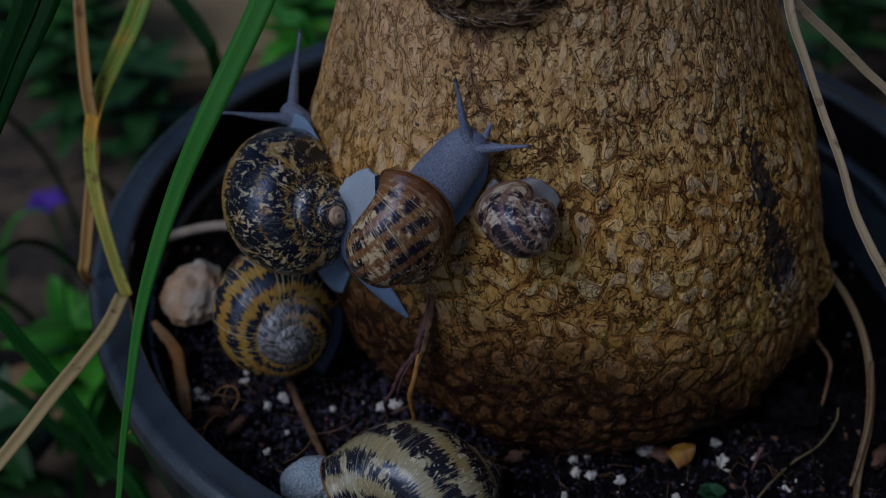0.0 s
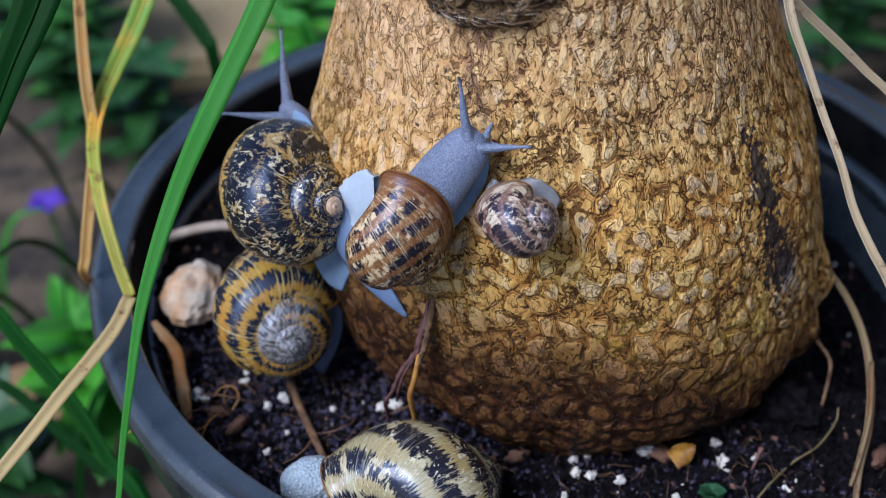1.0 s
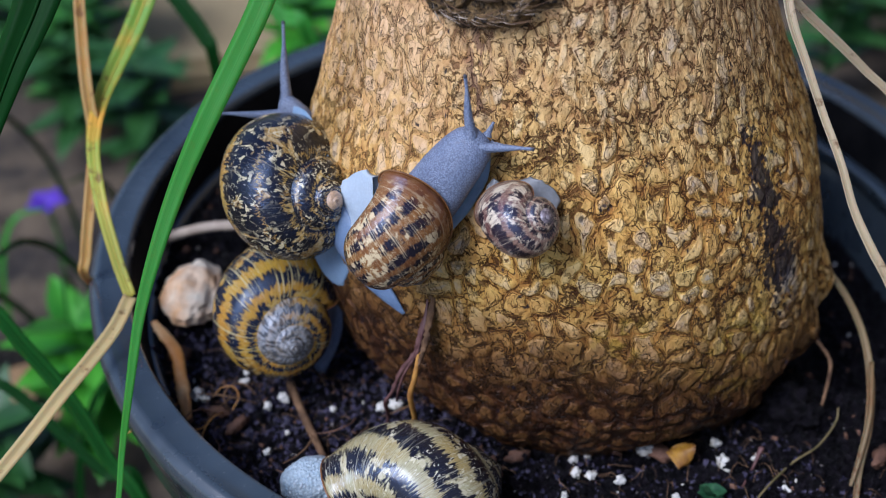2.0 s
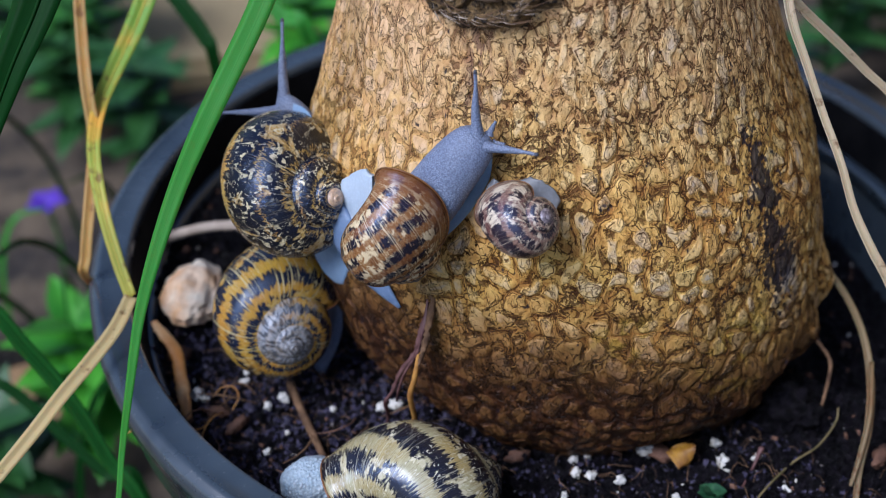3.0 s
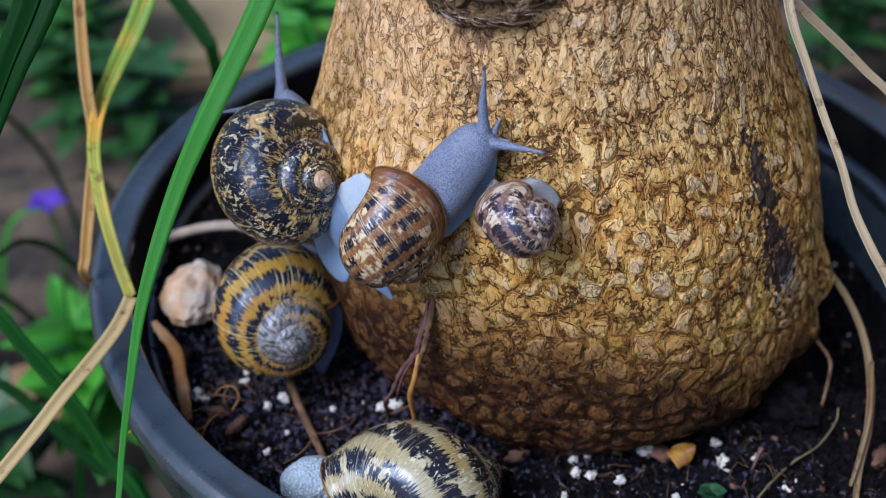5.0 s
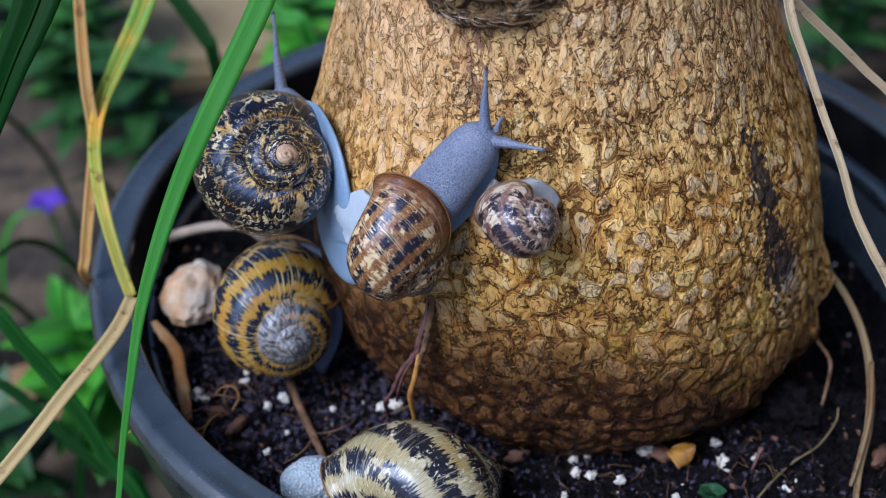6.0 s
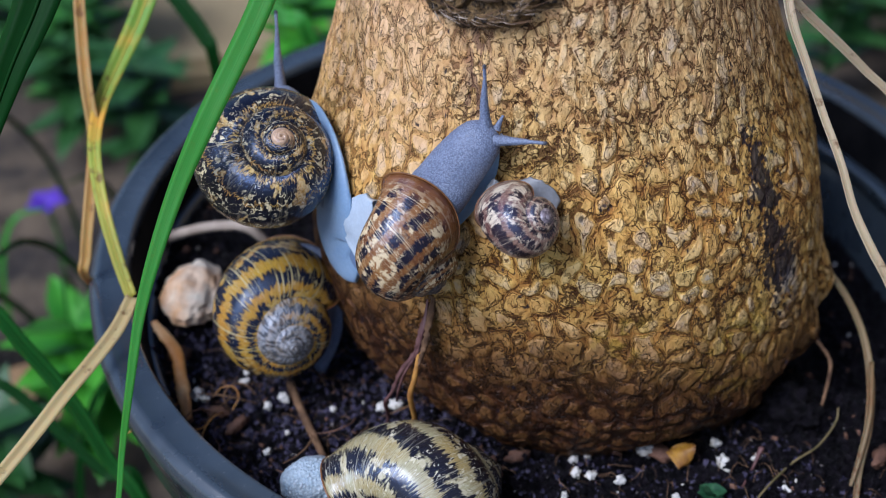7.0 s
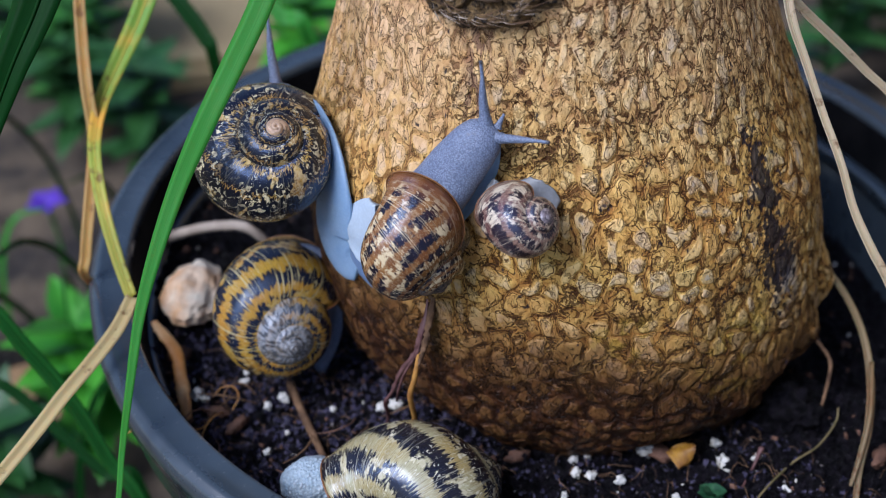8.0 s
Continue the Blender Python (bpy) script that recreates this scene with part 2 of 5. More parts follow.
def skin_material(name, colour, light, scale, relief=0.7, sss=0.25, pebble=0.45):
    m, nt, b = mat(name, 0.42)
    co = coords(nt)
    v = nt.nodes.new("ShaderNodeTexVoronoi")
    nt.links.new(co, v.inputs["Vector"])
    v.inputs["Scale"].default_value = scale
    cell = ramp(nt, v.outputs["Distance"], [(0.15, 1.0), (0.75, 0.0)])
    tone = mix(nt, noise_tex(nt, co, 120, 3), colour, light)
    col = mix(nt, maths(nt, "MULTIPLY", maths(nt, "SUBTRACT", 1.0, cell), pebble), tone, tuple(c * 0.35 for c in colour))
    nt.links.new(col, b.inputs["Base Color"])
    b.inputs["Subsurface Weight"].default_value = sss
    b.inputs["Subsurface Radius"].default_value = (0.8, 0.9, 1.0)
    b.inputs["Subsurface Scale"].default_value = 0.0015
    bump(nt, b, cell, relief, 0.0003)
    return m


def blade_material(name, base, tip, streak, dry=0.0, dry_colour=(0.5, 0.33, 0.08), shine=0.3):
    """Grass: colour along the blade, fine veins lengthwise, some dry patches."""
    m, nt, b = mat(name, 0.5)
    b.inputs["Specular IOR Level"].default_value = shine
    uv = nt.nodes.new("ShaderNodeUVMap")
    uv.uv_map = "blade"
    sep = node(nt, "ShaderNodeSeparateXYZ", {0: uv.outputs[0]})
    along, across = sep.outputs[0], sep.outputs[1]
    co = coords(nt)
    veins = noise_tex(nt, node(nt, "ShaderNodeCombineXYZ", {0: maths(nt, "MULTIPLY", along, 6.0), 1: maths(nt, "MULTIPLY", across, 22.0)}).outputs[0], 1.0, 3)
    col = mix(nt, along, base, tip)
    col = mix(nt, ramp(nt, veins, [(0.25, 0.0), (0.85, 1.0)]), col, streak)
    if dry:
        patch = ramp(nt, noise_tex(nt, co, 45, 5), [(1.0 - dry - .12, 0.0), (1.0 - dry + .05, 1.0)])
        col = mix(nt, patch, col, dry_colour)
        spots = ramp(nt, noise_tex(nt, co, 260, 4), [(0.62, 0.0), (0.70, 1.0)])
        col = mix(nt, maths(nt, "MULTIPLY", spots, 0.7), col, (0.12, 0.045, 0.012))
    nt.links.new(col, b.inputs["Base Color"])
    b.inputs["Subsurface Weight"].default_value = 0.12
    b.inputs["Subsurface Scale"].default_value = 0.0015
    bump(nt, b, veins, 0.2, 0.0002)
    return m


BARK = bark_material()
WOOD_CUT = plain("cut_wood", (0.50, 0.38, 0.27), (0.22, 0.15, 0.10), 260, 0.8, 0.8)
DARK_FIBRE = plain("dark_fibre", (0.018, 0.013, 0.012), (0.38, 0.245, 0.10), 640, 0.85, 1.0, 0.0010, (0.38, 0.60))
PLASTIC, pnt, pb = mat("grey_plastic", 0.30)
pco = coords(pnt)
pcol = ramp(pnt, noise_tex(pnt, pco, 35, 4), [(0.3, (0.024, 0.034, 0.045)), (0.7, (0.054, 0.073, 0.094))])
pdust = ramp(pnt, noise_tex(pnt, pco, 900, 3), [(0.66, 0.0), (0.74, 1.0)])
pcol = mix(pnt, maths(pnt, "MULTIPLY", pdust, 0.35), pcol, (0.22, 0.22, 0.22))
pnt.links.new(pcol, pb.inputs["Base Color"])
pb.inputs["Coat Weight"].default_value, pb.inputs["Coat Roughness"].default_value, pb.inputs["Coat IOR"].default_value = 1.0, 0.16, 1.75
pnt.links.new(ramp(pnt, noise_tex(pnt, pco, 120, 5), [(0.3, 0.22), (0.7, 0.40)]), pb.inputs["Roughness"])
bump(pnt, pb, noise_tex(pnt, pco, 700, 3), 0.15, 0.0002)

INNER = plain("black_inner_plastic", (0.0030, 0.0032, 0.0045), (0.012, 0.011, 0.012), 120, 0.75, 0.5, 0.0004, Specular_IOR_Level=0.15)
SOIL = plain("potting_soil", (0.0014, 0.0013, 0.0028), (0.021, 0.017, 0.025), 420, 0.45, 1.0, 0.0016, (0.42, 0.70), Specular_IOR_Level=0.20)
# the pale bluish base colour carries the sky sheen of wet soil
WET_SHEEN_SOIL = plain("wet_sheen_soil", (0.040, 0.036, 0.075), (0.15, 0.135, 0.22), 500, 0.22, 1.0, 0.0012, (0.40, 0.65), Specular_IOR_Level=0.7)
EARTH = plain("garden_earth", (0.020, 0.017, 0.016), (0.14, 0.105, 0.068), 26, 0.9, 0.8, 0.004, (0.36, 0.62))
PERLITE = plain("white_perlite", (0.74, 0.74, 0.72), (0.55, 0.52, 0.44), 300, 0.7, 0.5)
BEIGE = plain("beige_crust", (0.78, 0.44, 0.20), (0.94, 0.84, 0.68), 95, 0.8, 0.6, 0.0006)
STRAW_STEM = plain("olive_stem", (0.10, 0.085, 0.030), (0.22, 0.17, 0.075), 260, 0.7)
TWIG = plain("brown_twig", (0.070, 0.035, 0.016), (0.23, 0.13, 0.065), 300, 0.85)
ROOT_RED = plain("reddish_root", (0.07, 0.026, 0.026), (0.17, 0.085, 0.080), 300, 0.55)
ROOT_ORANGE = plain("orange_root", (0.55, 0.29, 0.06), (0.34, 0.15, 0.035), 200, 0.5)
ROOT_PALE = plain("pale_root", (0.62, 0.52, 0.42), (0.45, 0.36, 0.28), 200, 0.6)
PEEL = plain("orange_peel_of_leaf", (0.58, 0.24, 0.045), (0.72, 0.46, 0.22), 130, 0.55)
YELLOW_BIT = plain("yellow_scrap", (0.52, 0.27, 0.02), (0.22, 0.095, 0.02), 240, 0.5)
GRIT = plain("grey_grit", (0.05, 0.045, 0.055), (0.14, 0.12, 0.12), 300, 0.5)
CHIP = plain("bark_chip", (0.075, 0.035, 0.022), (0.20, 0.10, 0.06), 260, 0.7, 0.9)
SEEDLING = plain("seedling_green", (0.014, 0.060, 0.028), (0.045, 0.14, 0.060), 300, 0.35)
LEAF = plain("weed_green", (0.022, 0.11, 0.018), (0.070, 0.25, 0.035), 40, 0.45)
LEAF_BRIGHT = plain("bright_leaf", (0.030, 0.20, 0.010), (0.10, 0.40, 0.025), 40, 0.45)
LEAF_DARK = plain("dark_leaf", (0.011, 0.054, 0.011), (0.036, 0.125, 0.026), 40, 0.45)
DRY_LEAF = plain("dry_leaf", (0.42, 0.27, 0.13), (0.22, 0.12, 0.06), 30, 0.8)
PETAL = plain("violet_petal", (0.08, 0.03, 0.40), (0.15, 0.06, 0.58), 80, 0.5)
PAVING = plain("tan_paving", (0.44, 0.345, 0.185), (0.33, 0.255, 0.135), 9, 0.85, 0.5, 0.002)
BLOCKER_TAN = plain("blocker_tan", (0.24, 0.19, 0.12), (0.17, 0.13, 0.075), 9, 0.9, 0.5, 0.002)

GRASS = blade_material("fresh_grass", (0.024, 0.140, 0.010), (0.030, 0.19, 0.016), (0.055, 0.28, 0.032))
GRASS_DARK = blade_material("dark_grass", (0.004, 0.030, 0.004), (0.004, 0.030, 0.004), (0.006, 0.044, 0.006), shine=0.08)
MIDRIB = plain("green_midrib", (0.022, 0.22, 0.028), (0.030, 0.26, 0.038), 80, 0.5, 0.1, Specular_IOR_Level=0.3)
GRASS_MID = blade_material("mid_green_grass", (0.010, 0.066, 0.008), (0.012, 0.085, 0.010), (0.020, 0.11, 0.018), shine=0.15)
GRASS_YELLOW = blade_material("yellowing_grass", (0.34, 0.30, 0.23), (0.60, 0.42, 0.12), (0.47, 0.40, 0.25), 0.27, (0.54, 0.26, 0.03))
GRASS_OCHRE = blade_material("ochre_grass", (0.48, 0.25, 0.035), (0.21, 0.13, 0.045), (0.52, 0.33, 0.10), 0.40, (0.42, 0.17, 0.02))
GRASS_TURNING = blade_material("turning_grass", (0.68, 0.44, 0.07), (0.02, 0.22, 0.015), (0.10, 0.32, 0.03), 0.34, (0.62, 0.33, 0.04))
STRAW = blade_material("dry_straw", (0.52, 0.42, 0.27), (0.60, 0.51, 0.36), (0.42, 0.31, 0.17), 0.12, (0.30, 0.17, 0.06))
STRAW_BROWN = blade_material("brown_straw", (0.17, 0.115, 0.055), (0.15, 0.11, 0.04), (0.25, 0.19, 0.11), 0.3, (0.16, 0.08, 0.03))

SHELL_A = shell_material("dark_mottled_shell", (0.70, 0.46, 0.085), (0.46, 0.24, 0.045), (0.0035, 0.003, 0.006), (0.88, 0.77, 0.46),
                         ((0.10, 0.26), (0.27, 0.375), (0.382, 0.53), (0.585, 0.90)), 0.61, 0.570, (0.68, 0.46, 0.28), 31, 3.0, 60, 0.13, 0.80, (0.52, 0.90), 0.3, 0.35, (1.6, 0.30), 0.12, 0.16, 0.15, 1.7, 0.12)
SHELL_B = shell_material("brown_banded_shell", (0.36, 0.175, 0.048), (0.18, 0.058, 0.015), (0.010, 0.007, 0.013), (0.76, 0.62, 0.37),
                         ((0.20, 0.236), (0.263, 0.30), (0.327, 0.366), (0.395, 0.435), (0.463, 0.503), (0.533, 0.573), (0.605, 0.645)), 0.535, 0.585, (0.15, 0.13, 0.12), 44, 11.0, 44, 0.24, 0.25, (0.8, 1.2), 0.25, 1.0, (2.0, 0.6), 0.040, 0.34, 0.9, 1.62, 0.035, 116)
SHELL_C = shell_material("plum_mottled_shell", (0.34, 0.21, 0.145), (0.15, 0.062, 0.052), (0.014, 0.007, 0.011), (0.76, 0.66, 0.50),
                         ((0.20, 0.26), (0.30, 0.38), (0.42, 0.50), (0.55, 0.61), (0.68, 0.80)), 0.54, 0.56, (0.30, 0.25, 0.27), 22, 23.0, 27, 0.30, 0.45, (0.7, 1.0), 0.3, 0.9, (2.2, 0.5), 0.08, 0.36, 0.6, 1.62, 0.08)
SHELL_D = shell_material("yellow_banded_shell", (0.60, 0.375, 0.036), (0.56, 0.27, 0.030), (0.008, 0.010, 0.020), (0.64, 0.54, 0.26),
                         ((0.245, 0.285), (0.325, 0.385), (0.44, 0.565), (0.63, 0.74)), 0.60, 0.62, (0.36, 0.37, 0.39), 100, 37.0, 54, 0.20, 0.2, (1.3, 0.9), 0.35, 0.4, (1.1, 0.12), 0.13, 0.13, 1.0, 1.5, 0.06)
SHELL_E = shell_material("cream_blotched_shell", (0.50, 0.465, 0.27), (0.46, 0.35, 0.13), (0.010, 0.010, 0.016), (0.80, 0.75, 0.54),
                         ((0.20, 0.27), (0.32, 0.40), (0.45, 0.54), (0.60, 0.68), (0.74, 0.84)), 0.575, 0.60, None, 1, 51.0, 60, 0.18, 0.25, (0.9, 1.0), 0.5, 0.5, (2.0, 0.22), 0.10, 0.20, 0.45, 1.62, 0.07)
LIP = plain("shell_lip", (0.32, 0.15, 0.045), (0.17, 0.07, 0.025), 300, 0.3)
SKIN = skin_material("blue_grey_skin", (0.13, 0.165, 0.285), (0.37, 0.44, 0.59), 2700, 0.40, 0.3, 0.55)
FOOT = skin_material("pale_blue_foot", (0.155, 0.27, 0.455), (0.35, 0.48, 0.645), 1500, 0.12, 0.45, 0.10)
# darker copy of the foot skin, with the neighbouring shell's shade in its colour
TAIL_SHADED = skin_material("shaded_blue_tail", (0.10, 0.16, 0.30), (0.22, 0.31, 0.47), 1500, 0.15, 0.4, 0.12)
FRILL = skin_material("pale_foot_edge", (0.36, 0.45, 0.57), (0.56, 0.65, 0.75), 1400, 0.15, 0.45, 0.10)
WET = skin_material("wet_grey_foot", (0.16, 0.17, 0.19), (0.32, 0.33, 0.35), 1300, 0.15, 0.4, 0.1)
FOAM = skin_material("foamy_slime", (0.34, 0.47, 0.60), (0.70, 0.79, 0.86), 1500, 0.9, 0.5, 0.4)
BUBBLE = plain("slime_bubble", (0.55, 0.66, 0.76), (0.80, 0.86, 0.92), 500, 0.06, 0.0, 0.0, Coat_Weight=0.8)
EYE_TIP = plain("dark_eye", (0.05, 0.055, 0.08), (0.09, 0.10, 0.13), 900, 0.3)


# ---- mesh helpers ----
def mesh_of(name, verts, faces, material, smooth=True, uv=None, uv_name="coil"):
    me = bpy.data.meshes.new(name)
    me.from_pydata([tuple(v) for v in verts], [], faces)
    if uv is not None:
        layer = me.uv_layers.new(name=uv_name)
        loops = np.empty(len(me.loops), dtype=np.int32)
        me.loops.foreach_get("vertex_index", loops)
        layer.data.foreach_set("uv", np.asarray(uv, dtype=np.float32)[loops].ravel())
    me.materials.append(material)
    if smooth:
        me.polygons.foreach_set("use_smooth", [True] * len(me.polygons))
    me.update()
    return me


def part(name, me, parent, m=None, label=""):
    ob = new(name, me)
    ob.parent = parent
    if m is not None:
        ob.matrix_basis = m
    if label:
        tagged(ob, label)
    return ob


def tube_faces(rows, cols, closed=True, cap=True):
    faces = []
    for i in range(rows - 1):
        for j in range(cols if closed else cols - 1):
            k = (j + 1) % cols
            faces.append((i * cols + j, i * cols + k, (i + 1) * cols + k, (i + 1) * cols + j))
    if cap:
        faces.append(tuple(range(cols - 1, -1, -1)))
        faces.append(tuple((rows - 1) * cols + j for j in range(cols)))
    return faces


def smooth_line(points, steps):
    """Catmull-Rom through a few points."""
    p = np.array([np.asarray(q, float) for q in points])
    p = np.vstack([2 * p[0] - p[1], p, 2 * p[-1] - p[-2]])
    out = []
    for i in range(1, len(p) - 2):
        for k in range(steps):
            t = k / steps
            a, b, c, d = p[i - 1:i + 3]
            out.append(0.5 * (2 * b + (c - a) * t + (2 * a - 5 * b + 4 * c - d) * t * t + (3 * b - a - 3 * c + d) * t ** 3))
    out.append(p[-2])
    return np.array(out)


def sweep(name, points, radii, material, steps=8, cols=12, flat=1.0, up=(0, 0, 1), rough=0.0, seed=0):
    """A tapered rod through the points; flat < 1 presses it along up. radii are given per point."""
    line = smooth_line(points, steps)
    rad = np.interp(np.linspace(0, len(radii) - 1, len(line)), range(len(radii)), radii)
    rng = np.random.default_rng(seed)
    tang = np.gradient(line, axis=0)
    tang /= np.linalg.norm(tang, axis=1)[:, None] + 1e-12
    ups = np.asarray(up, float)
    ups = np.broadcast_to(ups, line.shape) if ups.ndim == 1 else np.array([np.interp(np.linspace(0, len(ups) - 1, len(line)), range(len(ups)), ups[:, c]) for c in range(3)]).T
    verts = []
    for c, t, r, u in zip(line, tang, rad, ups):
        side = np.cross(t, u)
        if np.linalg.norm(side) < 1e-5:
            side = np.cross(t, (0.3, 0.8, 0.1))
        side /= np.linalg.norm(side)
        u2 = np.cross(side, t)
        for k in range(cols):
            a = 2 * math.pi * k / cols
            w = r * (1 + rough * rng.normal())
            verts.append(c + side * w * math.cos(a) + u2 * w * flat * math.sin(a))
    return mesh_of(name, verts, tube_faces(len(line), cols), material)


def lump(name, size, material, seed, detail=2, rough=0.25, freq=1.6):
    """An irregular grain or stone."""
    bm = bmesh.new()
    bmesh.ops.create_icosphere(bm, subdivisions=detail, radius=1.0)
    for v in bm.verts:
        n = noise.fractal(v.co * freq + Vector((seed * 3.7, seed * 1.3, seed)), 0.8, 2.1, 5)
        v.co *= 1 + rough * n
        v.co = Vector((v.co.x * size[0], v.co.y * size[1], v.co.z * size[2]))
    me = bpy.data.meshes.new(name)
    bm.to_mesh(me)
    bm.free()
    me.materials.append(material)
    me.polygons.foreach_set("use_smooth", [True] * len(me.polygons))
    return me


def value_noise(x, y, seed):
    xi, yi = np.floor(x).astype(np.int64), np.floor(y).astype(np.int64)
    fx, fy = x - xi, y - yi
    fx, fy = fx * fx * (3 - 2 * fx), fy * fy * (3 - 2 * fy)

    def lattice(i, j):
        n = (i * 374761393 + j * 668265263 + seed * 974711) & 0x7fffffff
        n = ((n ^ (n >> 13)) * 1274126177) & 0x7fffffff
        return ((n ^ (n >> 16)) & 0xffff) / 65535.0

    a = lattice(xi, yi) * (1 - fx) + lattice(xi + 1, yi) * fx
    b = lattice(xi, yi + 1) * (1 - fx) + lattice(xi + 1, yi + 1) * fx
    return a * (1 - fy) + b * fy


def fractal(x, y, seed, octaves=4):
    out, amp, total = 0, 1.0, 0.0
    for o in range(octaves):
        out = out + amp * value_noise(x * 2 ** o, y * 2 ** o, seed + o * 17)
        total += amp
        amp *= 0.5
    return out / total


def cells(x, y, seed):
    """Distances to the nearest and second seed point of a jittered grid, and a random number per cell."""
    xi, yi = np.floor(x).astype(np.int64), np.floor(y).astype(np.int64)
    f1, f2, tag = np.full(x.shape, 9.0), np.full(x.shape, 9.0), np.zeros(x.shape)
    for di in (-1, 0, 1):
        for dj in (-1, 0, 1):
            i, j = xi + di, yi + dj
            n = (i * 374761393 + j * 668265263 + seed * 974711) & 0x7fffffff
            n = ((n ^ (n >> 13)) * 1274126177) & 0x7fffffff
            px, py, pr = (n & 0x3ff) / 1023.0, ((n >> 10) & 0x3ff) / 1023.0, ((n >> 5) & 0x3ff) / 1023.0
            d = np.hypot(i + 0.1 + 0.8 * px - x, j + 0.1 + 0.8 * py - y)
            near = d < f1
            f2 = np.where(near, f1, np.minimum(f2, d))
            tag = np.where(near, pr, tag)
            f1 = np.where(near, d, f1)
    return f1, f2, tag


def step(lo, hi, x):
    t = np.clip((x - lo) / (hi - lo), 0, 1)
    return t * t * (3 - 2 * t)


# ---- ground, pot, soil ----
def ground():
    n = 60
    r = np.concatenate([np.linspace(0.0, 1.2, n), np.geomspace(1.3, 400, 20)])
    th = np.linspace(0, 2 * np.pi, 72, endpoint=False)
    X, Y = r[:, None] * np.cos(th), r[:, None] * np.sin(th)
    Z = -0.185 + 0.02 * (fractal(X * 9 + 50, Y * 9 + 50, 3) - 0.5)
    verts = np.stack([X, Y, Z], -1).reshape(-1, 3)
    me = mesh_of("ground", verts, tube_faces(len(r), 72, cap=False), EARTH)
    tagged(new("ground", me), "bare brown garden earth with dry litter", "ground", kind="structure")


# Unseen wall added on the right to keep sky light off soil and trunk.
def sky_block_wall():
    bm = bmesh.new()
    bmesh.ops.create_cube(bm, size=1.0)
    bmesh.ops.scale(bm, vec=(.10, 1.9, .95), verts=bm.verts)
    bmesh.ops.bevel(bm, geom=bm.edges[:], offset=.01, segments=2, affect="EDGES")
    me = bpy.data.meshes.new("wall_sky_blocker")
    bm.to_mesh(me)
    bm.free()
    me.materials.append(BLOCKER_TAN)
    ob = new("wall_sky_blocker", me)
    ob.location = (.46, .35, .28)
    tagged(ob, "unseen plain tan wall, added to block sky light", "wall", kind="structure")


def revolve(name, profile, material, cols=128, closed=False):
    verts, rows = [], len(profile)
    for r, z in profile:
        for k in range(cols):
            a = 2 * math.pi * k / cols
            verts.append((r * math.cos(a), r * math.sin(a), z))
    return mesh_of(name, verts, tube_faces(rows, cols, cap=False), material)


def pot():
    thing = tagged(new("flower_pot"), "dark grey plastic flower pot with a rolled rim, full of soil", "flower pot")
    thing.location = (0, .002, -0.183)
    dz = 0.183
    part("wall", revolve("pot_wall", [(.001, .002), (.085, .002), (.088, .006), (.109, dz + .002), (.1078, dz + .0045), (.1058, dz + .002),
                                      (.084, .010), (.001, .010)], PLASTIC), thing)
    part("rim", revolve("pot_rim", [(.1082, dz - .004), (.1150, dz - .006), (.1168, dz - .004), (.1180, dz + .010), (.1198, dz + .0115), (.1202, dz + .0160), (.1200, dz + .0182),
                                    (.1192, dz + .0190), (.1183, dz + .0197), (.1172, dz + .0202), (.1168, dz + .0200), (.1140, dz + .0197), (.1116, dz + .0198), (.1110, dz + .0198), (.1103, dz + .0186), (.1098, dz + .0150),
                                    (.1082, dz + .004), (.1082, dz - .004)], PLASTIC, 192), thing)
    arc = [(r * math.cos(a), r * math.sin(a), z) for r, z in ((.1082, dz + .0052), (.1052, dz + .0056), (.1042, dz + .0048), (.1042, dz + .0008), (.1052, dz), (.1082, dz)) for a in np.radians(np.linspace(0, 80, 60))]
    part("ledge", mesh_of("pot_ledge", arc, tube_faces(6, 60, closed=False, cap=False), PLASTIC), thing, None, "narrow ledge inside the far rim")
    part("inner_wall", revolve("pot_inner_wall", [(.1099, dz + .0176), (.1094, dz + .0150), (.1077, dz + .004), (.1070, dz - .006), (.1080, dz - .006), (.1085, dz + .004)], INNER, 192), thing, None, "matte black inner face")


def soil_height(X, Y):
    big = fractal(X * 45 + 9, Y * 45 + 9, 5, 3) - 0.5
    f1, f2, tag = cells(X * 260 + 40, Y * 260 + 40, 8)
    g1, _, tag2 = cells(X * 620 + 90, Y * 620 + 90, 9)
    fall = -.022 * step(.052, .078, X) * step(-.046, -.022, Y)
    return fall + 0.006 * big + 0.0034 * tag * np.clip(0.8 - f1, 0, 1) * 1.4 + 0.0016 * tag2 * np.clip(0.8 - g1, 0, 1)


def soil():
    n = 190
    r = np.linspace(0, .1088, n)
    th = np.linspace(0, 2 * np.pi, 520, endpoint=False)
    X, Y = r[:, None] * np.cos(th), r[:, None] * np.sin(th)
    Z = soil_height(X, Y)
    verts = np.stack([X, Y, Z], -1).reshape(-1, 3)
    me = mesh_of("soil", verts, tube_faces(n, 520, cap=False), SOIL)
    tagged(new("potting_soil", me), "dark damp crumbly potting soil", "soil", kind="structure")


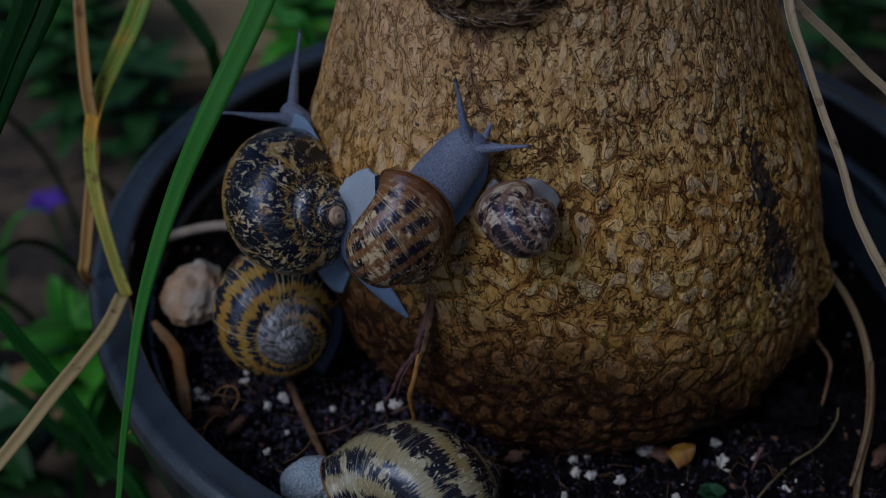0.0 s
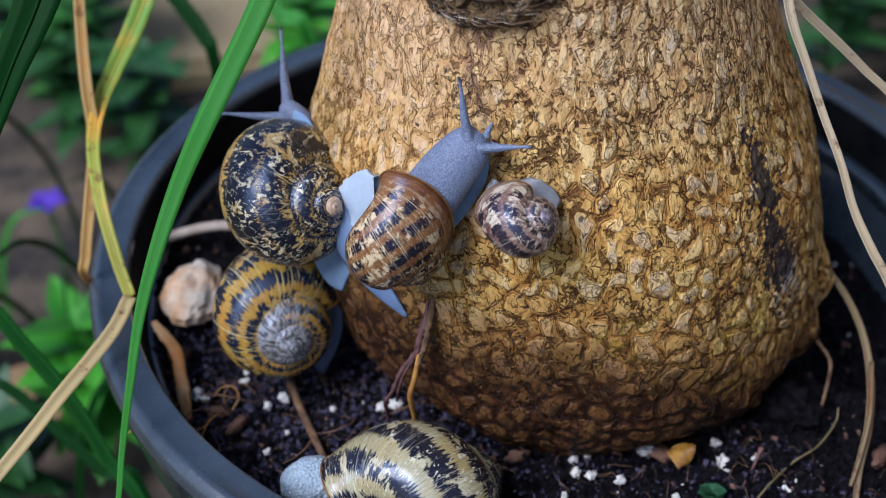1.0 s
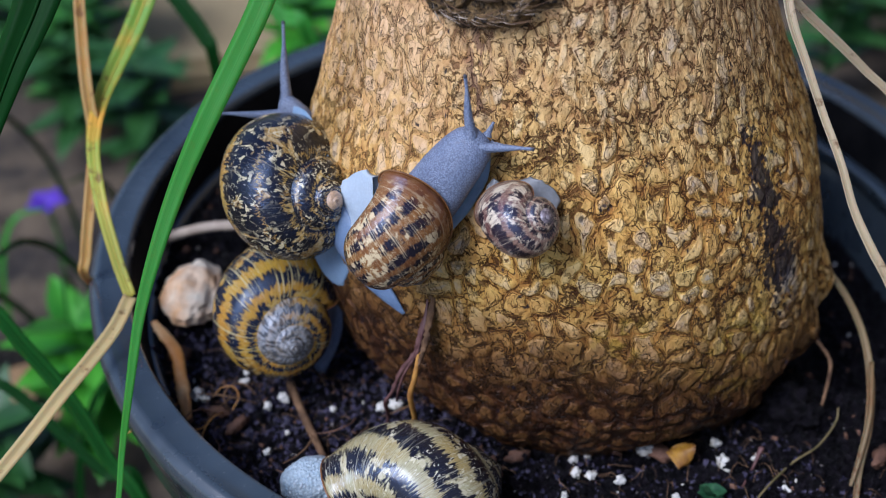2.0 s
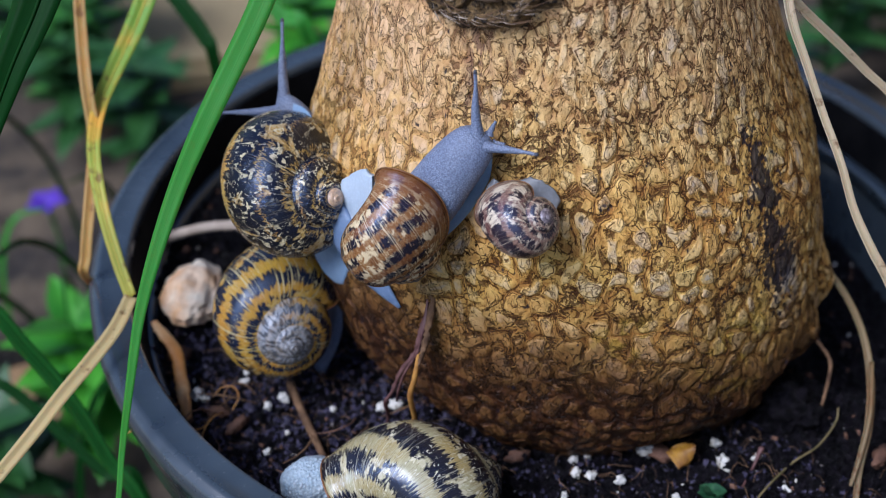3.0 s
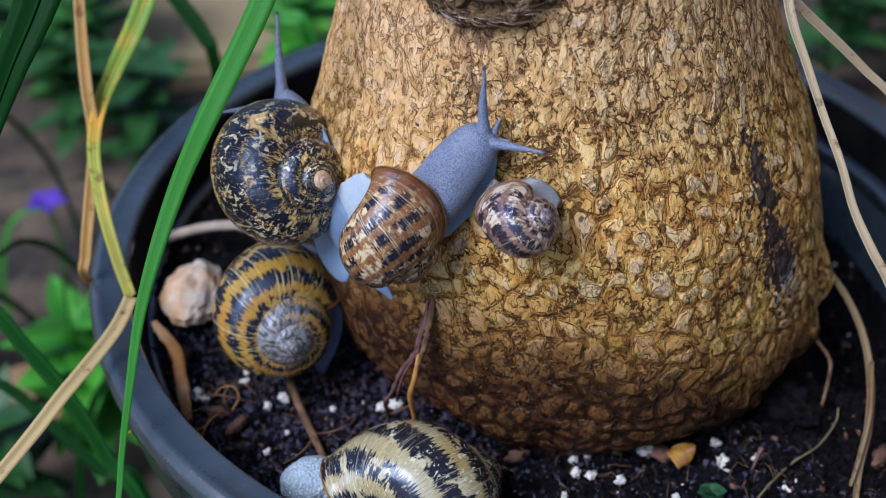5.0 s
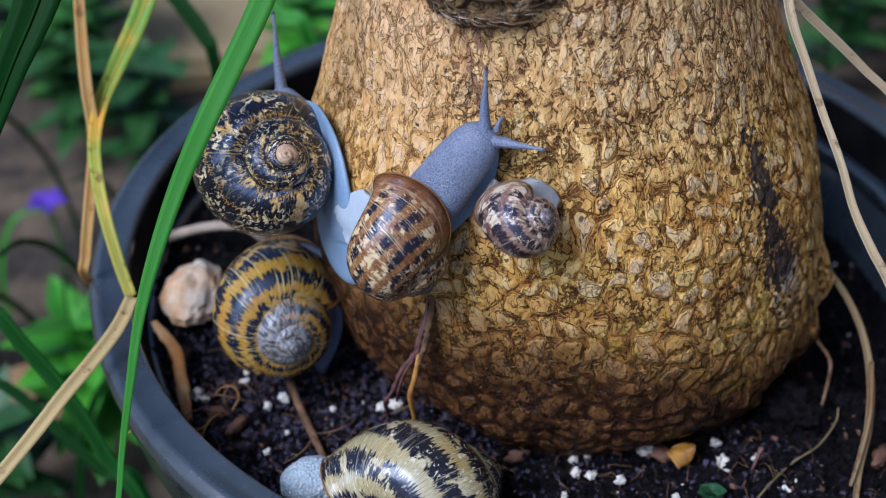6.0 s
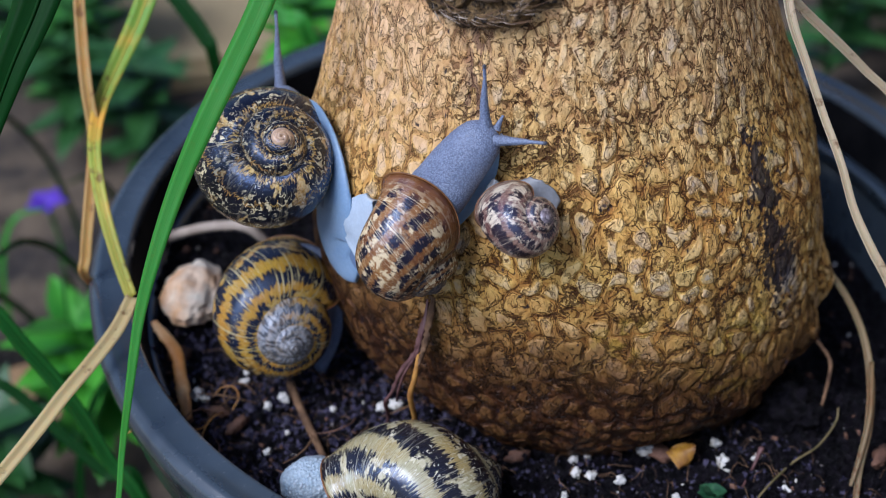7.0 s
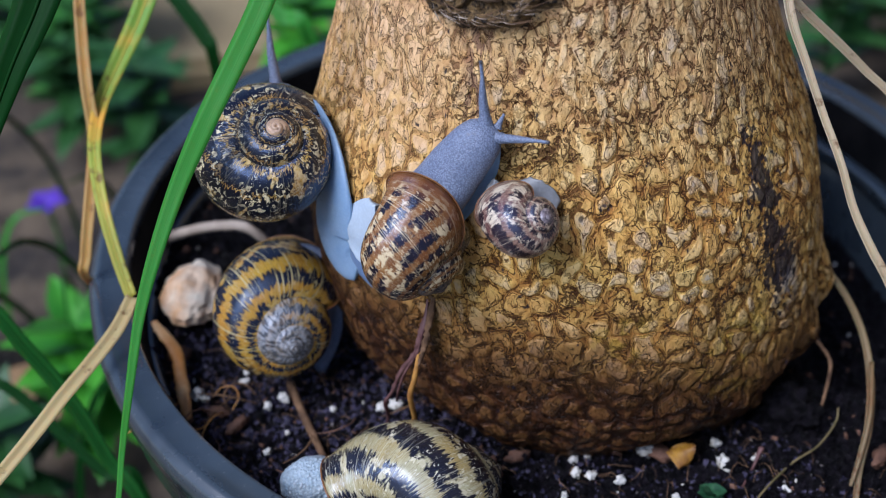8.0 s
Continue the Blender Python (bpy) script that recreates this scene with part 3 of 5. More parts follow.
def trunk():
    th = np.concatenate([np.linspace(-200, 20, 1240, endpoint=False), np.linspace(20, 160, 110, endpoint=False)])
    zs = np.concatenate([np.linspace(-.004, .128, 660), np.linspace(.1295, .19, 36)])
    TH, Zg = np.meshgrid(np.radians(th), zs)
    U, V = (TH + math.pi / 2) * 60.0, Zg * 1000.0          # millimetres on the bark
    wu = (fractal(U / 7, V / 7, 31, 2) - .5) * 5 + (fractal(U / 2, V / 2, 35, 2) - .5) * .8
    wv = (fractal(U / 7 + 40, V / 7, 41, 2) - .5) * 6 + (fractal(U / 2 + 40, V / 2, 45, 2) - .5) * 1.0
    upper = step(72, 104, V + 16 * (fractal(U / 25, V / 25, 51, 2) - .5))

    def mark(x, w):
        return np.exp(-(x / w) ** 2)

    def plates(su, sv, seed):
        """Oval plates: the way in from each one's border (0 to about 1), and its own random number."""
        f1, f2, tag = cells((U + wu) / su + 200, (V + wv) / sv + 200, seed)
        return f2 - f1, tag, f1

    e1, t1, f1 = plates(5.0, 5.4, 61)
    e2, t2, f2 = plates(3.9, 7.4, 71)
    edge = e1 * (1 - upper) + e2 * upper
    # here and there the border between two plates is grown over
    core = edge
    edge = np.maximum(edge, .25 * step(.48, .60, fractal(U / 4.5 + 60, V / 6 + 20, 113, 3)) + .05 * (fractal(U / 1.2, V / 1.8, 115, 2) - .5))
    kin = np.where(upper < .5, t1, t2)
    # worn smoother and paler high on the flank
    fair = step(-14, -44, U + 10 * (fractal(U / 9, V / 9, 89, 2) - .5)) * step(58, 84, V)
    grain = fractal(U / .9, V / 1.3, 91, 3)
    h = .5 * step(.0, .24, edge) + .5 * step(.22, .40, edge + .14 * (grain - .5))
    amp = (.34 * (1 - upper) + .16 * upper + .16 * step(50, 20, V)) * (1 - .4 * fair) * (.6 + .8 * kin * step(.1, .3, edge))
    lumps = (3.2 + 3.0 * step(45, 15, V)) * (fractal(U / 20, V / 20, 95, 3) - .5)
    lumps = lumps + 4.2 * mark(U - 74, 6) * mark(V - 25, 6) + 3.0 * mark(U - 66, 6) * mark(V - 15, 6)
    lumps = lumps + 3.2 * (fractal(U / 7, V / 8, 109, 3) - .5) * step(44, 16, V)
    bleach = .80 * mark(U - 51, 3.6) * mark(V - 42, 6) * step(.35, .6, fractal(U / 2, V / 2, 105, 3) + .1)
    moss = step(.46, .62, fractal(U / 3, V / 3, 117, 3)) * (mark(U - 36, 10) * mark(V - 34, 9) + .7 * mark(U - 8, 8) * mark(V - 44, 5))
    streak = step(.44, .58, fractal(U / 1.1, V / 2.2, 119, 3)) * (mark(U + 24, 3.6) * step(84, 90, V) + .6 * mark(U + 14, 2.6) * step(92, 98, V))
    # the stain reaches higher on the left to colour in the snails' shade
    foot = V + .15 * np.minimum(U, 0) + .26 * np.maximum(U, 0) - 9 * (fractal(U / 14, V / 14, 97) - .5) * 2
    moist_shade = 1 - step(24, 57, foot - 6 * (h - .5))
    mu, mv = U - 47.6 + (V - 50) * .10, V - 57
    blot = np.exp(-(mu / np.where(mv > 0, 4.6, 6.5)) ** 2 - (mv / 23) ** 2)
    soot = 0.95 * (fractal(U / 1.8, V / 3.6, 99) - .5) + .65 * (fractal(U / .8, V / .9, 101, 2) - .5)
    mould = step(.38, .47, blot * 0.78 + soot)
    dots = step(.66, .71, fractal(U / .75, V / .75, 107, 2)) * np.exp(-((mu + 5) / 12) ** 2 - (mv / 22) ** 2)
    specks = np.where(t1 > .9, step(.16, .09, f1), 0) * step(.1, .4, fractal(U / 16, V / 16, 103, 2) - .3)
    mould = np.maximum.reduce([mould, dots, specks * (1 - upper)])
    Rg = trunk_radius(Zg) + (lumps + amp * (h - .6) + .35 * (grain - .5)) * 0.001
    X, Y = trunk_axis(Zg) + Rg * np.cos(TH), TRUNK_Y + Rg * np.sin(TH)
    verts = np.stack([X, Y, Zg], -1).reshape(-1, 3)
    rows, cols = len(zs), len(th)
    i = np.arange(rows - 1)[:, None] * cols
    j = np.arange(cols)[None]
    k = (j + 1) % cols
    quads = np.stack([i + j, i + k, i + k + cols, i + j + cols], -1).reshape(-1, 4)
    me = bpy.data.meshes.new("caudex")
    me.vertices.add(len(verts))
    me.vertices.foreach_set("co", verts.astype(np.float32).ravel())
    me.loops.add(quads.size)
    me.loops.foreach_set("vertex_index", quads.astype(np.int32).ravel())
    me.polygons.add(len(quads))
    me.polygons.foreach_set("loop_start", np.arange(0, quads.size, 4, dtype=np.int32))
    me.polygons.foreach_set("loop_total", np.full(len(quads), 4, dtype=np.int32))
    me.polygons.foreach_set("use_smooth", np.ones(len(quads), dtype=bool))
    me.update(calc_edges=True)
    for key, field in (("edge", edge), ("core", core), ("kin", kin), ("moist_shade", moist_shade), ("mould", mould), ("upper", upper), ("fair", fair), ("bleach", bleach), ("moss", moss), ("streak", streak)):
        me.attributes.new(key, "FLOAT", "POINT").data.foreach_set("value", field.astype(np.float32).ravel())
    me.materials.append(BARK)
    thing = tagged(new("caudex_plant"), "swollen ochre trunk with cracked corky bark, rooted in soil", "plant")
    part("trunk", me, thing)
    # the old branch scar high on the front: a fibrous ring round a dry stub
    z_way = Vector((-.33, -.92, .22)).normalized()
    x_way = Vector((.94, -.33, .05))
    x_way = (x_way - z_way * x_way.dot(z_way)).normalized()
    frame_m = Matrix.Translation(Vector((-.0219, -.0455, .1137)) + z_way * .0012) @ Matrix((x_way, z_way.cross(x_way), z_way)).transposed().to_4x4()
    rng = np.random.default_rng(4)
    ring, cols = [], 200
    prof = [(.0205, -.0036), (.0180, -.0010), (.0162, .0006), (.0148, .0018), (.0140, .0020), (.0132, .0014), (.0126, .0002), (.0120, -.0004), (.0095, -.0002), (.0050, .0002)]
    for i, (r, z) in enumerate(prof):
        for q in range(cols):
            a = 2 * math.pi * q / cols
            p = Vector((math.cos(a) * 2.2, math.sin(a) * 2.2, i * .35))
            w = 1 + .10 * noise.fractal(p * 1.1, .7, 2.1, 5)
            ring.append((r * .76 * w * math.cos(a), r * .50 * w * math.sin(a), z + .0015 * noise.fractal(p * 2.6 + Vector((5, 0, 0)), .7, 2.1, 5)))
    part("scar_ring", mesh_of("scar_ring", ring, tube_faces(len(prof), cols, cap=False), DARK_FIBRE), thing, frame_m, "dark fibrous ring of an old branch scar")
    part("stub", lump("stub", (.0076, .0042, .0035), WOOD_CUT, 3, 4, .18, 2.2), thing, frame_m @ Matrix.Translation((.0012, .0008, -.0005)), "dry greyish cut branch stub")
    for i in range(150):
        a = rng.uniform(0, 2 * math.pi)
        p = Vector((.0104 * math.cos(a), .0069 * math.sin(a), .001))
        p = p * rng.uniform(.85, 1.16)
        q = p + Vector((-math.sin(a), .61 * math.cos(a), 0)) * rng.uniform(.002, .006) + Vector((rng.normal() * .0016, rng.normal() * .0011, .0003))
        part("fibre", sweep("fibre", [p, (p + q) / 2 + Vector((0, 0, .0011)), q], [.00004, .00009, .00003], (TWIG, DARK_FIBRE, WOOD_CUT, ROOT_PALE)[i % 4], 4, 5), thing, frame_m)
    return thing


ground()
sky_block_wall()
pot()
soil()
trunk()


# ---- snails ----
def shell_mesh(name, size, material, turns=4.6, W=1.9, ka=0.90, kb=1.15, kz=1.62, lip=1.04, slant=0.8):
    """A right-handed helix of growing rings: apex towards +z, the mouth at +x facing -y.
    The mesh is centred on its middle; size is its greatest width in metres."""
    grow = math.log(W) / (2 * math.pi)
    rows, cols = int(turns * 64), 44
    width = (1 + ka) * (1 + W ** -0.5)
    c_end = size / width
    verts, uv = [], []
    for i in range(rows + 1):
        phi = -turns * 2 * math.pi * (1 - i / rows)
        c = c_end * math.exp(grow * phi)
        near = max(0.0, 1 + phi / 0.16)                   # the last stretch flares a little into a lip
        fl = 1 + (lip - 1) * near * near
        s = c * (1 + ka) / grow * 1000
        for k in range(cols):
            psi = 2 * math.pi * k / cols
            drop = max(0.0, 1 + phi / 2.2) ** 2               # the last half turn bends down towards the mouth
            rr = c * (1 - .13 * drop - ka * fl * (1 - .06 * drop) * math.cos(psi))
            zz = c * (-kz - .30 * drop + kb * fl * math.sin(psi)) - 0.25 * c * ka * (1 - math.cos(psi)) * 0.5
            sink = 0.004 * c * math.sin(phi * 23 + 2 * math.sin(phi * 7))
            rr += sink
            ahead = phi + slant * math.sin(psi - .6) * max(0.0, 1 + phi / 1.8) ** 1.5      # the mouth opens aslant
            verts.append((rr * math.cos(ahead), -rr * math.sin(ahead), zz))
            uv.append((s, k / cols))
    # the mouth is closed a little way in by the mantle
    last = rows * cols
    mouth = np.array(verts[last:last + cols])
    mid = mouth.mean(axis=0)
    for sc, back in ((0.90, 0.00), (0.85, 0.10), (0.4, 0.16)):
        for p in mouth:
            q = mid + (p - mid) * sc
            verts.append((q[0], q[1] + back * c_end, q[2]))
            uv.append((uv[-1][0], 0.02))
    arr = np.array(verts)
    arr -= (arr.max(axis=0) + arr.min(axis=0)) / 2
    return mesh_of(name, arr, tube_faces(rows + 4, cols), material, uv=uv), arr[last:last + cols]


def add_shell(thing, name, size, material, world, label, lip_material=None, thick=.006, **shape):
    """The shell and its thickened lip round the mouth."""
    me, ring = shell_mesh(name, size, material, **shape)
    ob = put(thing, "shell", me, world, label)
    r = size * thick
    rows = len(ring)
    verts = []
    for i, p in enumerate(ring):
        t = ring[(i + 1) % rows] - ring[i - 1]
        t = t / np.linalg.norm(t)
        out = p - ring.mean(axis=0)
        out = out / np.linalg.norm(out)
        side = np.cross(t, out)
        for k in range(8):
            a = 2 * math.pi * k / 8
            verts.append(p + r * (out * math.cos(a) + side * math.sin(a)))
    faces = tube_faces(rows, 8, cap=False) + [((rows - 1) * 8 + k, (rows - 1) * 8 + (k + 1) % 8, (k + 1) % 8, k) for k in range(8)]
    part("lip", mesh_of(name + "_lip", verts, faces, lip_material or LIP), ob, None, "thickened lip round the mouth")
    return ob


def shell_turn(apex, mouth):
    """The rotation of a shell by the way its apex points and its mouth faces."""
    a = Vector(apex).normalized()
    m = Vector(mouth)
    m = (m - a * m.dot(a)).normalized()
    d = a.cross(m)
    return Matrix((d, -m, a)).transposed().to_4x4()


def tentacle_mesh(name, length, r0, r1, material=None):
    pts = [(0, 0, -0.10 * length), (0, 0, .12 * length), (.01 * length, 0, .4 * length), (.0, .01 * length, .75 * length), (0, 0, .95 * length)]
    me = sweep(name, pts, [r0 * 1.7, r0 * 1.05, (r0 * .7 + r1 * .3), r1, r1], material or SKIN, 6, 12, up=(0, 1, 0))
    return me


def aim_z(base, tip):
    d = Vector(tip) - Vector(base)
    return Matrix.Translation(base) @ d.to_track_quat("Z", "Y").to_matrix().to_4x4()


def tentacle(thing, base, tip, r0, r1, label=""):
    length = (Vector(tip) - Vector(base)).length
    ob = part("tentacle", tentacle_mesh("tentacle", length, r0, r1), thing, aim_z(base, tip), label)
    part("eye", lump("eye", (r1 * 1.2, r1 * 1.2, r1 * 1.5), EYE_TIP if r1 > 3e-4 else SKIN, 2, 2, .05), ob, Matrix.Translation((0, 0, length * .96)))
    return ob


def snail_thing(at, label):
    thing = tagged(new("snail"), label, "snail", "garden snails on and round the trunk")
    thing.location = at
    return thing


def put(thing, name, me, world=None, label=""):
    """A part given in the world's space."""
    return part(name, me, thing, Matrix.Translation(-thing.location) @ (world or Matrix()), label)


def about(points, pivot):
    return [Vector(p) - Vector(pivot) for p in points]


# the large dark snail on the flank of the trunk
A_AT = Vector((-.0560, -.0330, .0650))
snail_a = snail_thing(A_AT, "large dark mottled snail climbing the ochre trunk")
A_APEX, A_MOUTH = (.662, -.640, .389), (.538, .086, -.838)
a_shell = add_shell(snail_a, "shell_a", .0361, SHELL_A, Matrix.Translation((-.0653, -.0322, .0582)) @ shell_turn(A_APEX, A_MOUTH), "glossy dark brown shell with yellow flecks", W=2.0, kz=1.75)
put(snail_a, "head", sweep("head_a", about([(-.0580, -.0200, .0560), (-.0600, -.0180, .0610), (-.0625, -.0160, .0645), (-.0648, -.0150, .0664), (-.0660, -.0140, .0670)], A_AT),
                                    [.0040, .0040, .0036, .0030, .0016], SKIN, 8, 20, .8, (-.9, -.2, .3)), Matrix.Translation(A_AT))
a_foot = put(snail_a, "foot", sweep("foot_a", about([(-.0602, -.0225, .0690), (-.0560, -.0290, .0688), (-.0528, -.0362, .0648), (-.0518, -.0412, .0570), (-.0520, -.0418, .0478), (-.0498, -.0452, .0433), (-.0468, -.0487, .0416)], A_AT),
                                    [.0018, .0040, .0056, .0076, .0084, .0070, .0034], FOOT, 9, 28, .22, [(-.95, -.25, .20), (-.92, -.36, .20), (-.89, -.45, .18), (-.86, -.51, .15), (-.84, -.54, .12), (-.80, -.60, .10), (-.76, -.65, .10)]),
             Matrix.Translation(A_AT), "pale blue translucent sole of the foot")
A_TAIL = Vector((-.0524, -.0419, .0541))
a_tail = put(snail_a, "tail", sweep("tail_a", about([(-.0535, -.0405, .0570), (-.0500, -.0450, .0520), (-.0455, -.0505, .0470), (-.0405, -.0546, .0430), (-.0372, -.0566, .0398)], A_TAIL),
                                    [.0048, .0052, .0036, .0022, .0006], TAIL_SHADED, 8, 20, .34, (-.72, -.66, .2)), Matrix.Translation(A_TAIL))
A_T1 = ((0, (-.0638, -.0156, .0661), (-.0615, -.0064, .0822)), (.5, (-.0644, -.0154, .0663), (-.0649, -.0061, .0826)), (1, (-.0647, -.0153, .0665), (-.0661, -.0061, .0826)),
        (1.5, (-.0649, -.0148, .0671), (-.0657, -.0057, .0830)), (3, (-.0656, -.0141, .0679), (-.0657, -.0049, .0840)), (3.5, (-.0660, -.0138, .0683), (-.0657, -.0048, .0842)),
        (4.5, (-.0661, -.0131, .0692), (-.0665, -.0046, .0844)), (5.8, (-.0662, -.0127, .0690), (-.0675, -.0049, .0840)), (6.5, (-.0664, -.0125, .0690), (-.0680, -.0048, .0842)),
        (7, (-.0665, -.0123, .0690), (-.0670, -.0052, .0837)), (8, (-.0675, -.0117, .0700), (-.0692, -.0041, .0850)))
A_T2 = ((0, (-.0653, -.0167, .0647), (-.0806, -.0176, .0668)), (1.5, (-.0660, -.0165, .0650), (-.0810, -.0179, .0665)), (3.5, (-.0666, -.0153, .0665), (-.0812, -.0178, .0666)),
        (4.5, (-.0673, -.0151, .0667), (-.0812, -.0180, .0664)), (6, (-.0673, -.0139, .0682), (-.0805, -.0176, .0668)), (8, (-.0686, -.0131, .0692), (-.0814, -.0168, .0678)))


def feeler(thing, rows, r0, r1):
    return tentacle(thing, Vector(rows[0][1]) - thing.location, Vector(rows[0][2]) - thing.location, r0, r1)


a_feelers = [feeler(snail_a, A_T1, .00120, .00040), feeler(snail_a, A_T2, .00105, .00038)]

# the brown banded snail whose neck is stretched out
B_AT = Vector((-.0330, -.0555, .0670))
snail_b = snail_thing(B_AT, "brown banded snail with its blue-grey neck stretched over the bark")
B_APEX, B_MOUTH = (.420, -.440, -.794), (.663, .746, -.062)
b_shell = add_shell(snail_b, "shell_b", .0255, SHELL_B, Matrix.Translation((-.0370, -.0636, .0688)) @ shell_turn(B_APEX, B_MOUTH), "glossy brown shell with broken dark bands", W=2.3, kz=1.4, slant=.35)
B_N = (-.40, -.84, .36)
B_NECK = Vector((-.0313, -.0583, .0746))
put(snail_b, "neck", sweep("neck_b", about([(-.0375, -.0580, .0660), (-.0320, -.0592, .0735), (-.0283, -.0592, .0794), (-.0252, -.0590, .0838), (-.0230, -.0582, .0860), (-.0214, -.0572, .0872)], B_NECK),
                                    [.0060, .0062, .0057, .0051, .0043, .0024], SKIN, 10, 28, .74, B_N), Matrix.Translation(B_NECK), "blue-grey pebbled skin of the neck and head")
put(snail_b, "sole", sweep("sole_b", about([(-.0400, -.0531, .0613), (-.0330, -.0556, .0680), (-.0283, -.0560, .0738), (-.0245, -.0558, .0796), (-.0222, -.0552, .0845)], B_NECK),
                                    [.0060, .0070, .0066, .0055, .0030], FOOT, 8, 24, .22, B_N), Matrix.Translation(B_NECK), "pale edge of the crawling sole")


def frilled(name, length, width, seed, material):
    """A thin lobed flap of the foot, in its own plane, rooted at the origin along +x."""
    nx, ny, top, rng = 26, 40, [], np.random.default_rng(seed)
    wob = rng.normal(size=40)
    for i in range(nx + 1):
        u = i / nx
        for j in range(ny + 1):
            v = j / ny * 2 - 1
            edge = length * math.sqrt(1 - .90 * v * v) * (1 + (.025 * math.sin(5 * v + 2) + .016 * math.sin(17 * v + seed) + .012 * math.sin(31 * v) + .008 * wob[j % 40]) * u ** 3)
            top.append((u * edge, v * width * (1 - .15 * u + .25 * u * u), .0005 * math.sin(5 * v + 3 * u) * u ** 3 + .0012 * (1 - u)))
    n = len(top)
    th = [.0006 + .0016 * (1 - i / nx) for i in range(nx + 1) for j in range(ny + 1)]
    verts = top + [(x, y, z - t) for (x, y, z), t in zip(top, th)]
    faces, c = [], ny + 1
    for i in range(nx):
        for j in range(ny):
            a = i * c + j
            faces += [(a, a + c, a + c + 1, a + 1), (n + a, n + a + 1, n + a + c + 1, n + a + c)]
    for j in range(ny):
        a = nx * c + j
        faces.append((a, n + a, n + a + 1, a + 1))
    for i in range(nx):
        for a, flip in ((i * c, 0), (i * c + ny, 1)):
            f = (a, n + a, n + a + c, a + c)
            faces.append(f[::-1] if flip else f)
    return mesh_of(name, verts, faces, material)


def flap_pose(at, along, normal):
    x = Vector(along).normalized()
    z = Vector(normal)
    z = (z - x * z.dot(x)).normalized()
    return Matrix.Translation(at) @ Matrix((x, z.cross(x), z)).transposed().to_4x4()


B_FLAP = ((-.0427, -.0500, .0640), (-.0093, .0088, -.0038), (-.74, -.63, .25))
b_tail = put(snail_b, "tail", frilled("tail_b", .0128, .0068, 5, FRILL), flap_pose(*B_FLAP), "pale frilled edge of the foot")
B_T1 = ((0, (-.0246, -.0593, .0876), (-.0270, -.0568, .0995)), (1.5, (-.0243, -.0592, .0878), (-.0259, -.0568, .0995)), (2.8, (-.0230, -.0586, .0886), (-.0235, -.0564, .1000)),
        (3.5, (-.0224, -.0585, .0888), (-.0227, -.0562, .1001)), (4.5, (-.0217, -.0581, .0892), (-.0218, -.0557, .1008)), (5.8, (-.0213, -.0577, .0894), (-.0212, -.0566, .0998)),
        (6.5, (-.0212, -.0576, .0894), (-.0213, -.0568, .0997)), (7, (-.0212, -.0574, .0896), (-.0215, -.0562, .1001)), (8, (-.0212, -.0572, .0902), (-.0221, -.0557, .1008)))
B_T2 = ((0, (-.0225, -.0605, .0860), (-.0128, -.0639, .0890)), (1.5, (-.0220, -.0604, .0862), (-.0127, -.0641, .0888)), (2.8, (-.0211, -.0603, .0864), (-.0117, -.0648, .0880)),
        (3.5, (-.0205, -.0603, .0864), (-.0109, -.0652, .0875)), (4.5, (-.0196, -.0601, .0867), (-.0097, -.0650, .0877)), (5.8, (-.0192, -.0597, .0871), (-.0109, -.0644, .0885)),
        (6.5, (-.0192, -.0596, .0872), (-.0109, -.0642, .0887)), (7, (-.0192, -.0595, .0873), (-.0108, -.0636, .0895)), (8, (-.0188, -.0592, .0877), (-.0097, -.0635, .0896)))
b_feelers = [feeler(snail_b, B_T1, .00100, .00034), feeler(snail_b, B_T2, .00092, .00034)]
put(snail_b, "feeler", tentacle_mesh("feeler_b", .0028, .0006, .0003), aim_z((-.0205, -.0578, .0878), (-.0192, -.0572, .0905)))
put(snail_b, "feeler", tentacle_mesh("feeler_b", .0022, .0006, .0003), aim_z((-.0195, -.0585, .0858), (-.0176, -.0592, .0862)))

# the small plum-coloured snail at rest
C_AT = Vector((-.0140, -.0600, .0740))
snail_c = snail_thing(C_AT, "small plum-brown mottled snail resting on the bark")
add_shell(snail_c, "shell_c", .0157, SHELL_C, Matrix.Translation((-.0152, -.0690, .0748)) @ shell_turn((.604, -.521, .603), (.526, .829, .190)), "plum-brown mottled shell", W=2.3, kz=1.5)
put(snail_c, "foot", frilled("foot_c", .0062, .0054, 13, WET), flap_pose((-.0122, -.0622, .0728), (.05, .42, .90), (-.15, -.90, .40)), "pale wet foot")
put(snail_c, "mantle", frilled("mantle_c", .0036, .0016, 9, WET), flap_pose((-.0190, -.0625, .0760), (-.12, .5, .85), (-.25, -.9, .37)))

# the yellow banded snail on the soil against the trunk
D_AT = Vector((-.0640, -.0330, .0040))
snail_d = snail_thing(D_AT, "large yellow dark-banded snail with worn grey spire on soil")
add_shell(snail_d, "shell_d", .0334, SHELL_D, Matrix.Translation((-.0696, -.0362, .0240)) @ shell_turn((.331, -.916, .225), (.837, .175, -.519)), "yellow shell with dark blue-black bands", W=1.95, kz=1.7)
put(snail_d, "foot", sweep("foot_d", about([(-.0660, -.0260, .0330), (-.0585, -.0255, .0300), (-.0555, -.0300, .0220), (-.0565, -.0330, .0120), (-.0600, -.0360, .0030)], D_AT),
                           [.0030, .0040, .0040, .0032, .0020], SKIN, 8, 20, .45, (-.8, -.5, .1)), Matrix.Translation(D_AT), "blue-grey foot pressed against the trunk")

